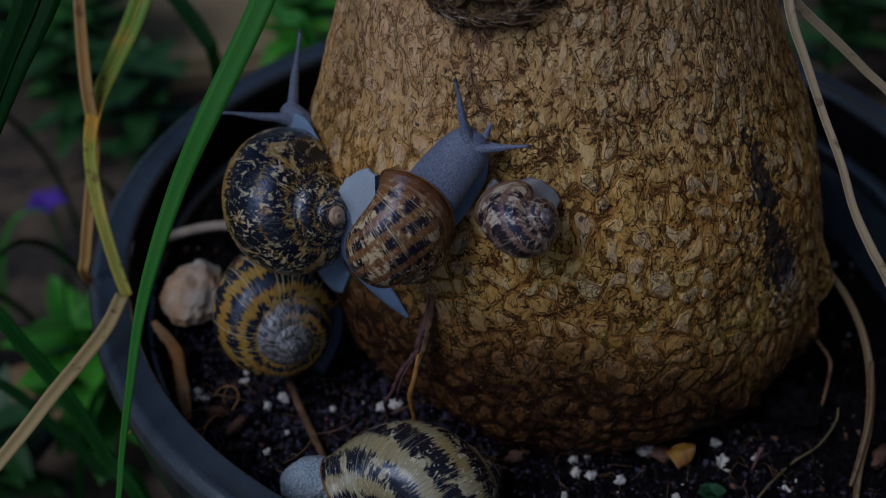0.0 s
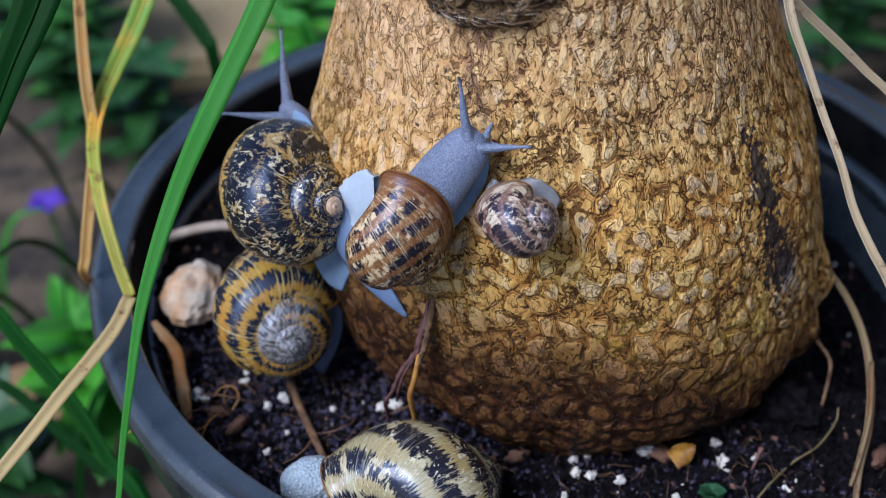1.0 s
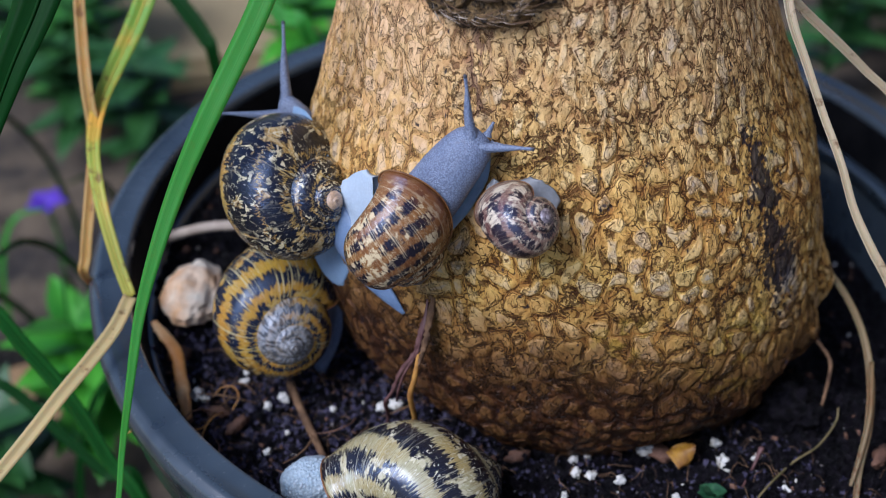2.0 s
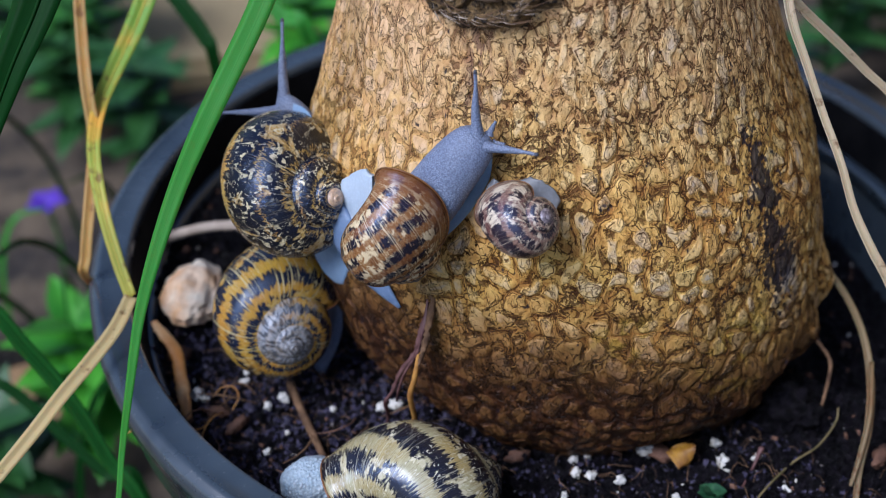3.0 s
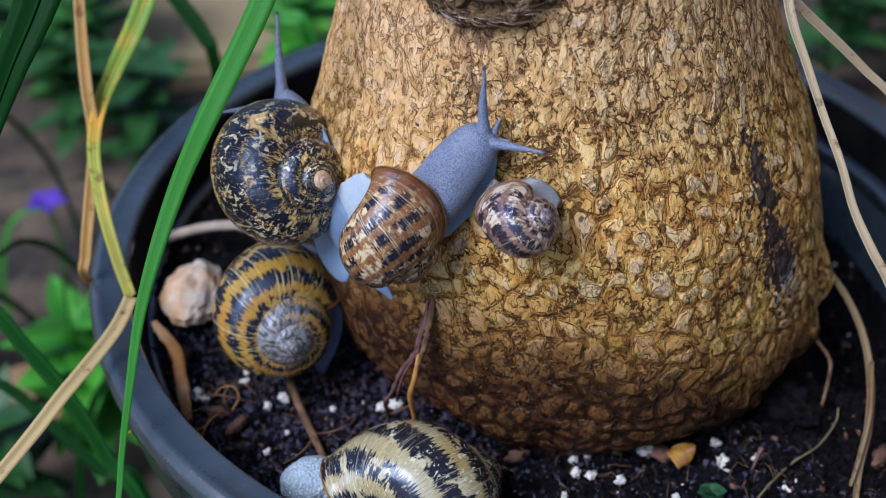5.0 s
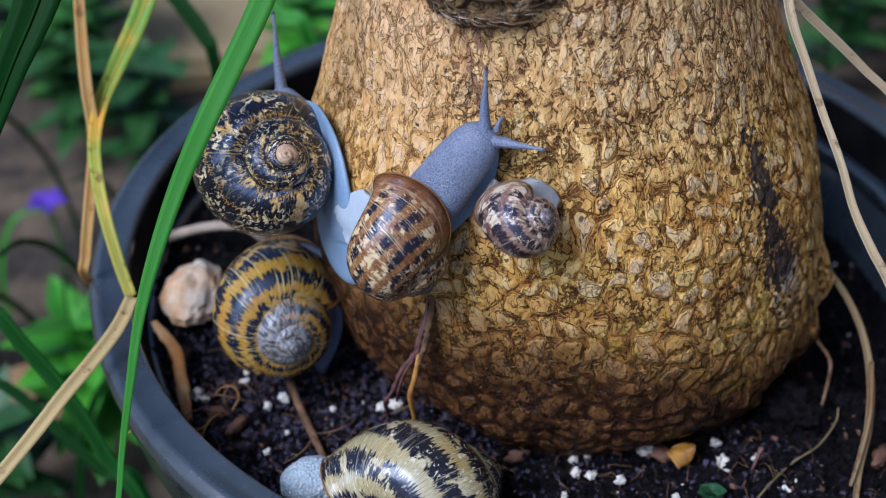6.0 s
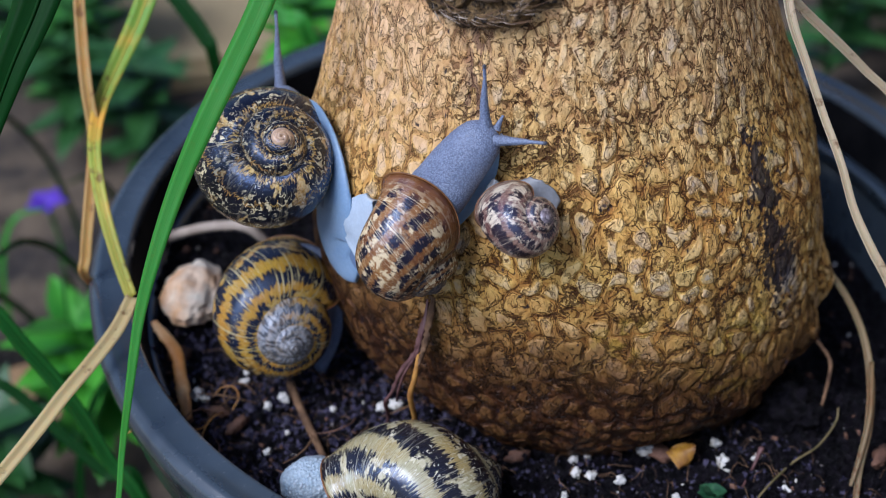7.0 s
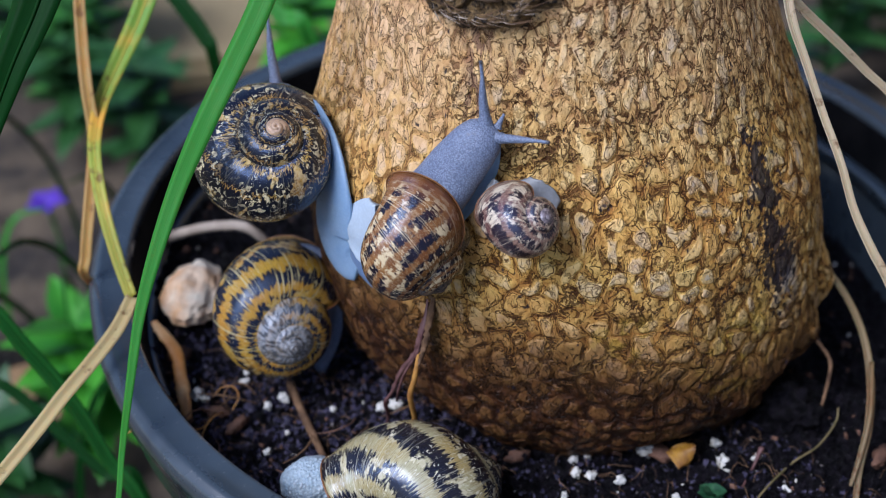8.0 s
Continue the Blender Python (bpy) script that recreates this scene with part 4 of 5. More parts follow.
# the cream blotched snail nearest the rim
E_AT = Vector((-.0450, -.0780, .0030))
snail_e = snail_thing(E_AT, "cream snail with black blotches lying on the soil")
add_shell(snail_e, "shell_e", .0370, SHELL_E, Matrix.Translation((-.0338, -.0815, .0120)) @ shell_turn((.85, .52, .01), (-.51, .09, -.86)), "cream shell with black blotches", W=2.2, kz=1.8)
put(snail_e, "foot", lump("foot_e", (.0080, .0062, .0062), FOAM, 7, 5, .07, 1.3), Matrix.Translation((-.0575, -.0740, .0050)), "pale blue foamy foot drawn in")
foam_rng = np.random.default_rng(61)
bm = bmesh.new()
for _ in range(170):
    way = Vector(foam_rng.normal(size=3)).normalized()
    way.z = abs(way.z) * .9 + .05
    bmesh.ops.create_icosphere(bm, subdivisions=1, radius=foam_rng.uniform(.00012, .00038), matrix=Matrix.Translation(Vector((way.x * .0079, way.y * .0061, way.z * .0061))))
bubbles = bpy.data.meshes.new("bubbles")
bm.to_mesh(bubbles)
bm.free()
bubbles.materials.append(BUBBLE)
bubbles.polygons.foreach_set("use_smooth", [True] * len(bubbles.polygons))
put(snail_e, "bubbles", bubbles, Matrix.Translation((-.0575, -.0740, .0050)), "clear slime bubbles")

# ---- blades of grass and straw ----
def blade(name, points, widths, material, label, normal=(0, -.777, .629), fold=.18, steps=10, rib=True, rib_material=None, rib_drop=0.0, category="grass", group="grass blades by the pot"):
    """A blade with a folded midrib and some thickness; widths (m) are given per point."""
    line = smooth_line(points, steps)
    w = np.interp(np.linspace(0, len(widths) - 1, len(line)), range(len(widths)), widths)
    tang = np.gradient(line, axis=0)
    tang /= np.linalg.norm(tang, axis=1)[:, None]
    nrm = np.asarray(normal, float)
    verts, uv, cols = [], [], 10
    length = np.concatenate([[0], np.cumsum(np.linalg.norm(np.diff(line, axis=0), axis=1))])
    for i, (c, t, ww) in enumerate(zip(line, tang, w)):
        side = np.cross(t, nrm)
        side /= np.linalg.norm(side)
        up = np.cross(side, t)
        for k, (a, b) in enumerate(((-1, .30), (-.5, .12), (-.08, -.02), (.08, -.02), (.5, .12), (1, .30), (1, .24), (.5, .04), (0, -.16), (-.5, .04))):
            lift = (b - .1) * (fold / .18)
            verts.append(c + side * a * ww / 2 + up * lift * ww / 2 + up * (-.00012 if k > 5 else 0))
            uv.append((length[i] / length[-1], a * .5 + .5))
    origin = Vector(points[0])
    me = mesh_of(name, [Vector(v) - origin for v in verts], tube_faces(len(line), cols), material, uv=uv, uv_name="blade")
    ob = new(name, me)
    ob.location = origin
    if rib:
        pick = line[::max(1, steps // 4)]
        ups = np.cross(np.cross(np.gradient(pick, axis=0), nrm), np.gradient(pick, axis=0))
        ups /= np.linalg.norm(ups, axis=1)[:, None]
        wide = np.interp(np.linspace(0, len(widths) - 1, len(pick)), range(len(widths)), widths)
        rib_line = [Vector(p - u * w * (.06 * fold / .18 + rib_drop)) - origin for p, u, w in zip(pick, ups, wide)]
        part("midrib", sweep("midrib", rib_line, list(wide * .045 * min(1, fold / .18) + .00004), rib_material or material, 2, 6), ob)
    return tagged(ob, label, category, group)


# each blade starts at its root
blade("grass_blade", [(-.135, -.150, -.182), (-.122, -.125, -.09), (-.1040, -.0930, -.0120), (-.0993, -.0839, .0087), (-.0978, -.0776, .0197), (-.0952, -.0721, .0329), (-.0923, -.0646, .0469), (-.0883, -.0588, .0589),
                               (-.0830, -.0524, .0714), (-.0768, -.0479, .0835), (-.0709, -.0434, .0938), (-.0657, -.0398, .1030), (-.0624, -.0367, .1099), (-.056, -.030, .125), (-.045, -.018, .150)],
               [.0010, .0010, .0011, .0012, .0014, .0018, .0024, .0031, .0038, .0045, .0047, .0048, .0049, .0050, .001], GRASS, "long fresh green grass blade leaning over the rim", fold=.04, rib_material=MIDRIB, rib_drop=.03)
g_yellow = blade("grass_blade", [(-.190, -.205, -.183), (-.165, -.160, -.040), (-.1400, -.1105, .0095), (-.1243, -.0827, .0166), (-.1183, -.0715, .0193), (-.1137, -.0630, .0219), (-.1089, -.0547, .0242), (-.1045, -.0462, .0267), (-.1020, -.0387, .0297)],
                 [.0020, .0024, .0028, .0030, .0032, .0033, .0034, .0034, .0032], GRASS_YELLOW, "yellowed dry grass blade folded over with brown spots", steps=8, rib=False)
g_yellow_up = blade("grass_blade", [(-.1020, -.0387, .0297), (-.1059, -.0310, .0344), (-.1105, -.0202, .0430), (-.1138, -.0080, .0502), (-.1141, .0040, .0550), (-.1112, .0132, .0604), (-.1073, .0221, .0666), (-.1035, .0312, .0746), (-.098, .042, .088)],
                    [.0028, .0030, .0031, .0033, .0038, .0046, .0052, .0056, .006], GRASS_TURNING, "grass blade turning from green to yellow", steps=8)
blade("grass_blade", [(-.118, .075, -.183), (-.114, .045, -.080), (-.1150, .004, -.012), (-.1180, -.0200, .0190), (-.1172, -.0200, .0272), (-.1161, -.0113, .0381), (-.1152, -.0020, .0490), (-.1169, .0057, .0597), (-.1185, .0150, .0694), (-.1192, .0228, .0792), (-.1195, .031, .090)],
      [.002, .002, .0022, .0024, .0028, .0030, .0031, .0031, .0030, .0028, .002], GRASS_OCHRE, "yellowed dry grass stalk beside the pot", fold=.3)
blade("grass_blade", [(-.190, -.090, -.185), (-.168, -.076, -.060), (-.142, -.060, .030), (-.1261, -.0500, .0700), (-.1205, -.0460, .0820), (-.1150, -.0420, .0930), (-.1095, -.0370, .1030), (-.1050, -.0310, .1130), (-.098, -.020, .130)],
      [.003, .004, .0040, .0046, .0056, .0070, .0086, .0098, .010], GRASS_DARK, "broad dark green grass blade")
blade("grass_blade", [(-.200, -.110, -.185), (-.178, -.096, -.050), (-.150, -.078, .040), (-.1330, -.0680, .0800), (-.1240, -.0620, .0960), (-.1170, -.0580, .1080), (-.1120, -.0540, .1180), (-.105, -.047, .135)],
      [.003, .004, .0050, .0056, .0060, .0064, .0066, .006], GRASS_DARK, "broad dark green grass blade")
blade("grass_blade", [(-.100, -.055, -.184), (-.102, -.050, -.100), (-.1083, -.0444, -.0425), (-.1165, -.0391, -.0281), (-.1225, -.0351, -.0152), (-.1285, -.0322, -.0037), (-.1345, -.0304, .0065), (-.1412, -.0279, .0175), (-.155, -.023, .03)],
      [.002, .0028, .0034, .0038, .0041, .0043, .0042, .0038, .003], GRASS_MID, "green grass blade arching outside the pot")
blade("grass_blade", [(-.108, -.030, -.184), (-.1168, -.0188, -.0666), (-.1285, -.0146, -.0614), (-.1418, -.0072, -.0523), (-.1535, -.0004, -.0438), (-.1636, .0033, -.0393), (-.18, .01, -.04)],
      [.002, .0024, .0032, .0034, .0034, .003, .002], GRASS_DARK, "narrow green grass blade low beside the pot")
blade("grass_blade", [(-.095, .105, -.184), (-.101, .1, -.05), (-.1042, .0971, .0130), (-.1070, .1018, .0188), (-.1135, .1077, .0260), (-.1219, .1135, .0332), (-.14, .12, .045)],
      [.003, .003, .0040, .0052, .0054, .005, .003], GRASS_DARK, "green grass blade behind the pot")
blade("grass_blade", [(-.070, .160, -.184), (-.072, .15, -.06), (-.0791, .1474, -.0043), (-.0885, .1514, .0005), (-.0969, .1566, .0070), (-.11, .163, .016)],
      [.003, .004, .006, .006, .005, .003], GRASS, "green grass blade behind the pot")
grass_rng = np.random.default_rng(21)
for i in range(16):
    gx, gy = -.150 - .10 * grass_rng.random(), -.09 + .34 * grass_rng.random()
    reach, turn, tall = grass_rng.uniform(.04, .11), grass_rng.uniform(-2.6, .9), grass_rng.uniform(.07, .16)
    ex, ey = reach * math.cos(turn) * .6, reach * math.sin(turn)
    blade("grass_blade", [(gx, gy, -.186), (gx + .15 * ex, gy + .15 * ey, -.186 + .55 * tall), (gx + .5 * ex, gy + .5 * ey, -.186 + .9 * tall), (gx + ex, gy + ey, -.186 + tall * .95)],
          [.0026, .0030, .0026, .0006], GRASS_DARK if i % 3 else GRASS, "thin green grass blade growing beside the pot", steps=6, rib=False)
straw_group = "dry straws round the trunk"
blade("straw", [(.088, -.068, .003), (.0780, -.0600, .022), (.0687, -.0526, .0427), (.0628, -.0487, .0522), (.0584, -.0449, .0600), (.0547, -.0413, .0693), (.0502, -.0363, .0787), (.0458, -.0322, .0885), (.0425, -.0288, .0958), (.0411, -.0237, .1022), (.039, -.015, .115)],
      [.0022, .0022, .0022, .0021, .0019, .0018, .0018, .0019, .0021, .0022, .0021], STRAW, "pale dry straw hanging beside the trunk", category="straw", group=straw_group, fold=.4)
blade("straw", [(.104, -.035, .006), (.090, -.0250, .045), (.0718, -.0228, .0715), (.0626, -.0220, .0804), (.0548, -.0225, .0877), (.0473, -.0235, .0945), (.0417, -.0252, .1003)],
      [.0016, .0018, .0018, .0020, .0022, .0022, .0020], STRAW, "pale dry straw hanging beside the trunk", category="straw", group=straw_group, fold=.4)
blade("straw", [(.0627, -.0775, .0008), (.0651, -.0693, .0046), (.0684, -.0609, .0086), (.0708, -.0508, .0131), (.0710, -.0405, .0179), (.0692, -.0301, .0212), (.0656, -.0225, .0242)],
      [.0014, .0016, .0020, .0020, .0018, .0017, .0016], STRAW_BROWN, "brown dry straw curving up from the soil", category="straw", group=straw_group, fold=.4)
blade("straw", [(.0622, -.0735, .0037), (.0654, -.0669, .0076), (.0688, -.0584, .0116), (.0718, -.0460, .0158)],
      [.0008, .0012, .0014, .0012], STRAW_BROWN, "thin brown dry straw lying against a brown one", category="straw", group=straw_group, fold=.4)


# ---- litter on the soil ----
def rod(name, points, radii, material, label, category, group="", rough=.05, seed=1, flat=1.0):
    origin = Vector(points[0])
    ob = new(name, sweep(name, about(points, origin), radii, material, 8, 9, flat, rough=rough, seed=seed))
    ob.location = origin
    return tagged(ob, label, category, group)


rod("root", [(-.0318, -.0580, .0455), (-.0338, -.0622, .0400), (-.0352, -.0628, .0345), (-.0384, -.0628, .0290), (-.0404, -.0612, .0215), (-.0422, -.0596, .0160), (-.0420, -.0565, .0080), (-.0430, -.0530, -.001)], [.0006, .0008, .0006, .0005, .0004, .0005, .0004, .0004], ROOT_RED, "thin reddish root hanging from the trunk to the soil", "root", "bare roots", .20)
rod("root", [(-.0322, -.0585, .0470), (-.0334, -.0626, .0410), (-.0348, -.0634, .0350), (-.0372, -.0634, .0300), (-.0388, -.0624, .0240), (-.0398, -.0600, .0170)], [.0003, .0005, .0004, .0003, .0003, .0002], ROOT_RED, "fine reddish root strand twisted round a thicker one", "root", "bare roots", .25, 12)
rod("root", [(-.0310, -.0585, .0480), (-.0322, -.0628, .0425), (-.0333, -.0640, .0370), (-.0348, -.0645, .0310)], [.0007, .0008, .0006, .0002], TWIG, "dark ragged root stump on the bark", "root", "bare roots", .35, 14)
rod("root", [(-.0335, -.0610, .0400), (-.0345, -.0636, .0345), (-.0354, -.0650, .0290), (-.0364, -.0645, .0230), (-.0356, -.0620, .0130), (-.0358, -.0580, -.001)], [.0003, .0005, .0006, .0007, .0006, .0006], ROOT_ORANGE, "thin orange root hanging from the trunk to the soil", "root", "bare roots", seed=2)
rod("root", [(.0560, -.0300, .0190), (.0595, -.0358, .0157), (.0627, -.0381, .0128), (.0641, -.0422, .0110), (.0621, -.0481, .0060), (.0605, -.0512, .000)], [.0004, .0005, .0005, .0005, .0004, .0003], TWIG, "pale thin root curling down to the soil", "root", "bare roots", seed=3)
rod("root", [(-.1075, .0122, .001), (-.1060, .0122, .0060), (-.0983, .0114, .0100), (-.0902, .0108, .0120), (-.0821, .0083, .0130), (-.0740, .0090, .003)], [.0012, .0014, .0014, .0014, .0014, .0010], ROOT_PALE, "pale root arching over the soil", "root", "bare roots", seed=4)
rod("twig", [(-.0665, -.0405, .0030), (-.0640, -.0480, .0034), (-.0600, -.0570, .0030), (-.0560, -.0660, .0030)], [.0008, .0010, .0010, .0008], TWIG, "brown twig lying on the soil", "twig", "twigs on the soil", seed=5)
rod("twig", [(-.0191, -.0567, .0030), (-.0150, -.0563, .0034), (-.0110, -.0553, .0036), (-.0077, -.0552, .0030)], [.0005, .0007, .0007, .0004], ROOT_PALE, "short pale twig lying on the soil", "twig", "twigs on the soil", .12, 6)
rod("twig", [(.0640, -.0530, .0075), (.0630, -.0558, .0052), (.0573, -.0628, .0050), (.0503, -.0679, .0050), (.0423, -.0758, .0050), (.038, -.081, .004)], [.0002, .0003, .00028, .0003, .00028, .0002], STRAW_STEM, "thin crooked olive twig lying on the soil", "twig", "twigs on the soil", .12, 7)
rod("twig", [(.0440, -.0640, .0060), (.0420, -.0670, .0030), (.0395, -.0710, .0025), (.0370, -.0750, .002)], [.0007, .0003, .0003, .0003], ROOT_RED, "reddish twig lying on the soil", "twig", "twigs on the soil", .12, 8)
rod("leaf_strip", [(-.1010, -.0290, .0130), (-.0992, -.0312, .0120), (-.0948, -.0362, .0100), (-.0933, -.0410, .0070), (-.0917, -.0466, .0050), (-.0900, -.0518, .0020)], [.0008, .0014, .0017, .0016, .0017, .0009], PEEL, "curled orange dry leaf strip on the soil", "dry leaf", "", .08, 9, .35)
scrap = new("leaf_scrap", frilled("leaf_scrap", .0062, .0024, 3, YELLOW_BIT))
scrap.matrix_basis = pose(.0235, -.0660, .0034, 18, -28, 25)
tagged(scrap, "curled yellow leaf scrap on the soil", "dry leaf")

loop_rng = np.random.default_rng(31)
for i in range(18):
    x, y = ((-.075, -.046), (-.082, -.055), (-.066, -.060), (-.050, -.050), (-.088, -.048), (-.072, -.066))[i % 6]
    x, y, a, c = x + .009 * loop_rng.normal(), y + .006 * loop_rng.normal(), loop_rng.uniform(0, 6.3), loop_rng.uniform(-1.2, 1.2)
    pts, ln = [], loop_rng.uniform(.0025, .0045)
    for k in range(5):
        pts.append((x, y, .0036 + .0022 * math.sin(k * math.pi / 4)))
        x, y, a = x + ln * math.cos(a), y + ln * math.sin(a), a + c * .8
    rod("rootlet", pts, [.00014, .0002, .0002, .00018, .0001], (TWIG, ROOT_ORANGE, CHIP)[i % 3], "fine curling rootlet lying on the soil", "rootlet", "fine rootlets on the soil", .05, i)
crust = new("crust", lump("crust", (.0080, .0112, .0052), BEIGE, 12, 5, .16, 1.5))
crust.location = (-.0945, -.0125, .0080)
tagged(crust, "pale beige crumbly lump lying on the soil", "lump")
clod = new("soil_clod", lump("soil_clod", (.0075, .006, .006), SOIL, 14, 4, .45, 2.6))
clod.location = (.0530, -.0500, .0035)
tagged(clod, "dark clod of soil beside the trunk", "soil")
for i, (x, y, sx, sy) in enumerate(((-.0830, -.0500, .0030, .0014), (-.0780, -.0540, .0034, .0013), (-.0240, -.0720, .004, .003), (.0090, -.0600, .004, .0016), (-.0120, -.0640, .003, .0014), (.0720, -.0640, .004, .0018), (-.0960, -.0300, .003, .003), (.0200, -.0620, .005, .0022))):
    chip = new("bark_chip", lump("bark_chip", (sx, sy, .0016), CHIP, 20 + i, 3, .35, 2.0))
    chip.matrix_basis = pose(x, y, .0026, 8 * math.sin(i), 9 * math.cos(3 * i), 47 * i)
    tagged(chip, "small reddish brown bark chip on the soil", "bark chip", "bark chips on the soil")

PERLITE_AT = ((.0176, -.0625, .0026, 1.5), (.0013, -.0684, .0016, 1), (.0045, -.0691, .0022, .6), (.0111, -.0704, .0018, 1), (.0354, -.0654, .0026, .8), (-.0407, -.0471, .0030, .7),
              (-.0440, -.0478, .0022, .8), (-.0680, -.0447, .0018, 1), (-.0715, -.0475, .0018, 1.1), (-.0892, -.0432, .0027, .8), (-.0872, -.0448, .0014, 1), (-.0557, -.0485, .0014, 1),
              (-.0781, -.0359, .0013, 1), (-.0780, -.0389, .0014, 1), (.0345, -.0593, .0020, .8), (.0433, -.0640, .0015, 1.2), (.0540, -.0696, .0012, 1), (.0010, -.0640, .0017, 1), (.0043, -.0633, .0013, 1),
              (-.0255, -.0490, .0013, 1), (-.0660, -.0560, .0012, 1), (-.0700, -.0620, .0014, 1), (.0480, -.0730, .0016, .8), (-.0020, -.0750, .0016, 1), (.0230, -.0760, .0018, 1))
for i, (x, y, s, tall) in enumerate(PERLITE_AT):
    grain = new("perlite_grain", lump("perlite_grain", (s * .66 * (1 + .3 * math.sin(i * 2.1)), s * .52, s * .62 * tall), PERLITE, 40 + i, 3, .75, 1.5))
    grain.matrix_basis = pose(x, y, .0016 + s * tall * .3, 0, 0, 71 * i)
    tagged(grain, "white perlite grain on the dark soil", "perlite", "perlite grains on the soil")


def crumbs(name, count, sizes, material, label, category, seed, arc=(0, 2 * math.pi)):
    """Uncountable crumbs scattered over the soil, in one mesh."""
    rng = np.random.default_rng(seed)
    bm = bmesh.new()
    bmesh.ops.create_icosphere(bm, subdivisions=1, radius=1.0)
    base = np.array([v.co for v in bm.verts])
    tri = [[v.index for v in f.verts] for f in bm.faces]
    bm.free()
    verts, faces = [], []
    a, r = rng.uniform(*arc, count), .107 * np.sqrt(rng.uniform(0.2, 1, count))
    X, Y = r * np.cos(a), r * np.sin(a)
    Z = soil_height(X[None], Y[None])[0]
    for x, y, z in zip(X, Y, Z):
        s = rng.uniform(*sizes) * rng.uniform(.5, 1)
        start = len(verts)
        p = base * (1 + .3 * rng.normal(size=(len(base), 1))) * s * rng.uniform(.6, 1.3, 3)
        verts += list(p + np.array((x, y, z + s * .3)))
        faces += [tuple(start + k for k in f) for f in tri]
    ob = new(name, mesh_of(name, verts, faces, material, smooth=False))
    return tagged(ob, label, category, kind="stuff")


crumbs("perlite_crumbs", 170, (.0002, .0006), PERLITE, "fine white perlite crumbs in dark soil", "perlite", 3)
crumbs("soil_crumbs", 6500, (.0003, .0013), SOIL, "dark crumbs of potting soil", "soil", 4)
crumbs("grit_crumbs", 700, (.0002, .0006), GRIT, "grey-brown grit in the potting soil", "soil", 6)
# bluish crumbs only at the front, painting sky glints onto the wet soil
crumbs("wet_crumbs", 4600, (.0003, .0010), WET_SHEEN_SOIL, "wet soil crumbs coloured bluish for sky sheen, beside the rim", "soil", 8, (3.35, 4.45))
crumbs("wet_grit", 1500, (.0002, .0008), WET_SHEEN_SOIL, "wet soil crumbs coloured pale for glints, before the trunk", "soil", 18, (4.45, 5.45))


def fibre_litter(count, seed):
    """Uncountable short root fibres lying over the soil, in one mesh."""
    rng, verts, faces = np.random.default_rng(seed), [], []
    for _ in range(count):
        a, r = rng.uniform(3.3, 5.5), .106 * math.sqrt(rng.uniform(.25, 1))
        x, y, turn, bend = r * math.cos(a), r * math.sin(a), rng.uniform(0, 6.3), rng.normal() * .28
        ln, w, start = rng.uniform(.0006, .0016), rng.uniform(.00004, .00013), len(verts)
        for k in range(5):
            z = float(soil_height(np.array([[x]]), np.array([[y]]))[0, 0]) + .0012 + .0007 * math.sin(k * .8)
            nx, ny = -math.sin(turn) * w, math.cos(turn) * w
            verts += [(x + nx, y + ny, z), (x, y, z + 1.3 * w), (x - nx, y - ny, z)]
            x, y, turn = x + ln * math.cos(turn), y + ln * math.sin(turn), turn + bend
        for k in range(4):
            i = start + 3 * k
            faces += [(i, i + 3, i + 4, i + 1), (i + 1, i + 4, i + 5, i + 2), (i + 2, i + 5, i + 3, i)]
    tagged(new("fibre_litter", mesh_of("fibre_litter", verts, faces, TWIG)), "fine brown root fibres strewn over the soil", "root fibres", kind="stuff")


fibre_litter(340, 23)
crumbs("fibre_crumbs", 360, (.0003, .0011), CHIP, "reddish brown fibre crumbs beside the rim", "bark chip", 9, (3.5, 4.5))
crumbs("bark_crumbs", 260, (.0004, .0013), CHIP, "small brown bark crumbs in the soil", "bark chip", 5)


def leaf_mesh(name, length, width, material, curl=.25, seed=0):
    nx, ny, verts = 10, 6, []
    for i in range(nx + 1):
        u = i / nx
        w = width * math.sin(math.pi * min(1, .06 + .94 * u) ** .8) * .5
        for j in range(ny + 1):
            v = j / ny * 2 - 1
            verts.append((u * length, v * w, -curl * length * u * u + .25 * abs(v) * w + .03 * length * math.sin(6 * u + seed)))
    n = len(verts)
    verts += [(x, y, z - .0003) for x, y, z in verts]
    faces, c = [], ny + 1
    for i in range(nx):
        for j in range(ny):
            a = i * c + j
            faces += [(a, a + c, a + c + 1, a + 1), (n + a, n + a + 1, n + a + c + 1, n + a + c)]
    return mesh_of(name, verts, faces, material)


def sprout(name, at, count, length, width, height, material, label, category, seed, group="", spread=75):
    rng = np.random.default_rng(seed)
    thing = tagged(new(name), label, category, group)
    thing.location = at
    stem = sweep("stem", [(0, 0, 0), (.1 * length, 0, height * .5), (0, .1 * length, height)], [length * .035, length * .03, length * .02], material, 4, 6)
    part("stem", stem, thing)
    shapes = [leaf_mesh("leaf", length, width, material, .2 + .15 * k, k) for k in range(3)]
    for k in range(count):
        u = .25 + .75 * k / max(1, count - 1)
        part("leaf", shapes[k % 3], thing, pose(0, 0, height * u, 0, -rng.uniform(5, spread - 20), 137.5 * k + rng.uniform(-20, 20)))
    return thing


sprout("seedling", (.0305, -.0765, .002), 15, .0031, .0034, .0034, SEEDLING, "tiny dark green seedling in the soil", "seedling", 3)

# ---- the garden behind, out of focus ----
rng = np.random.default_rng(12)


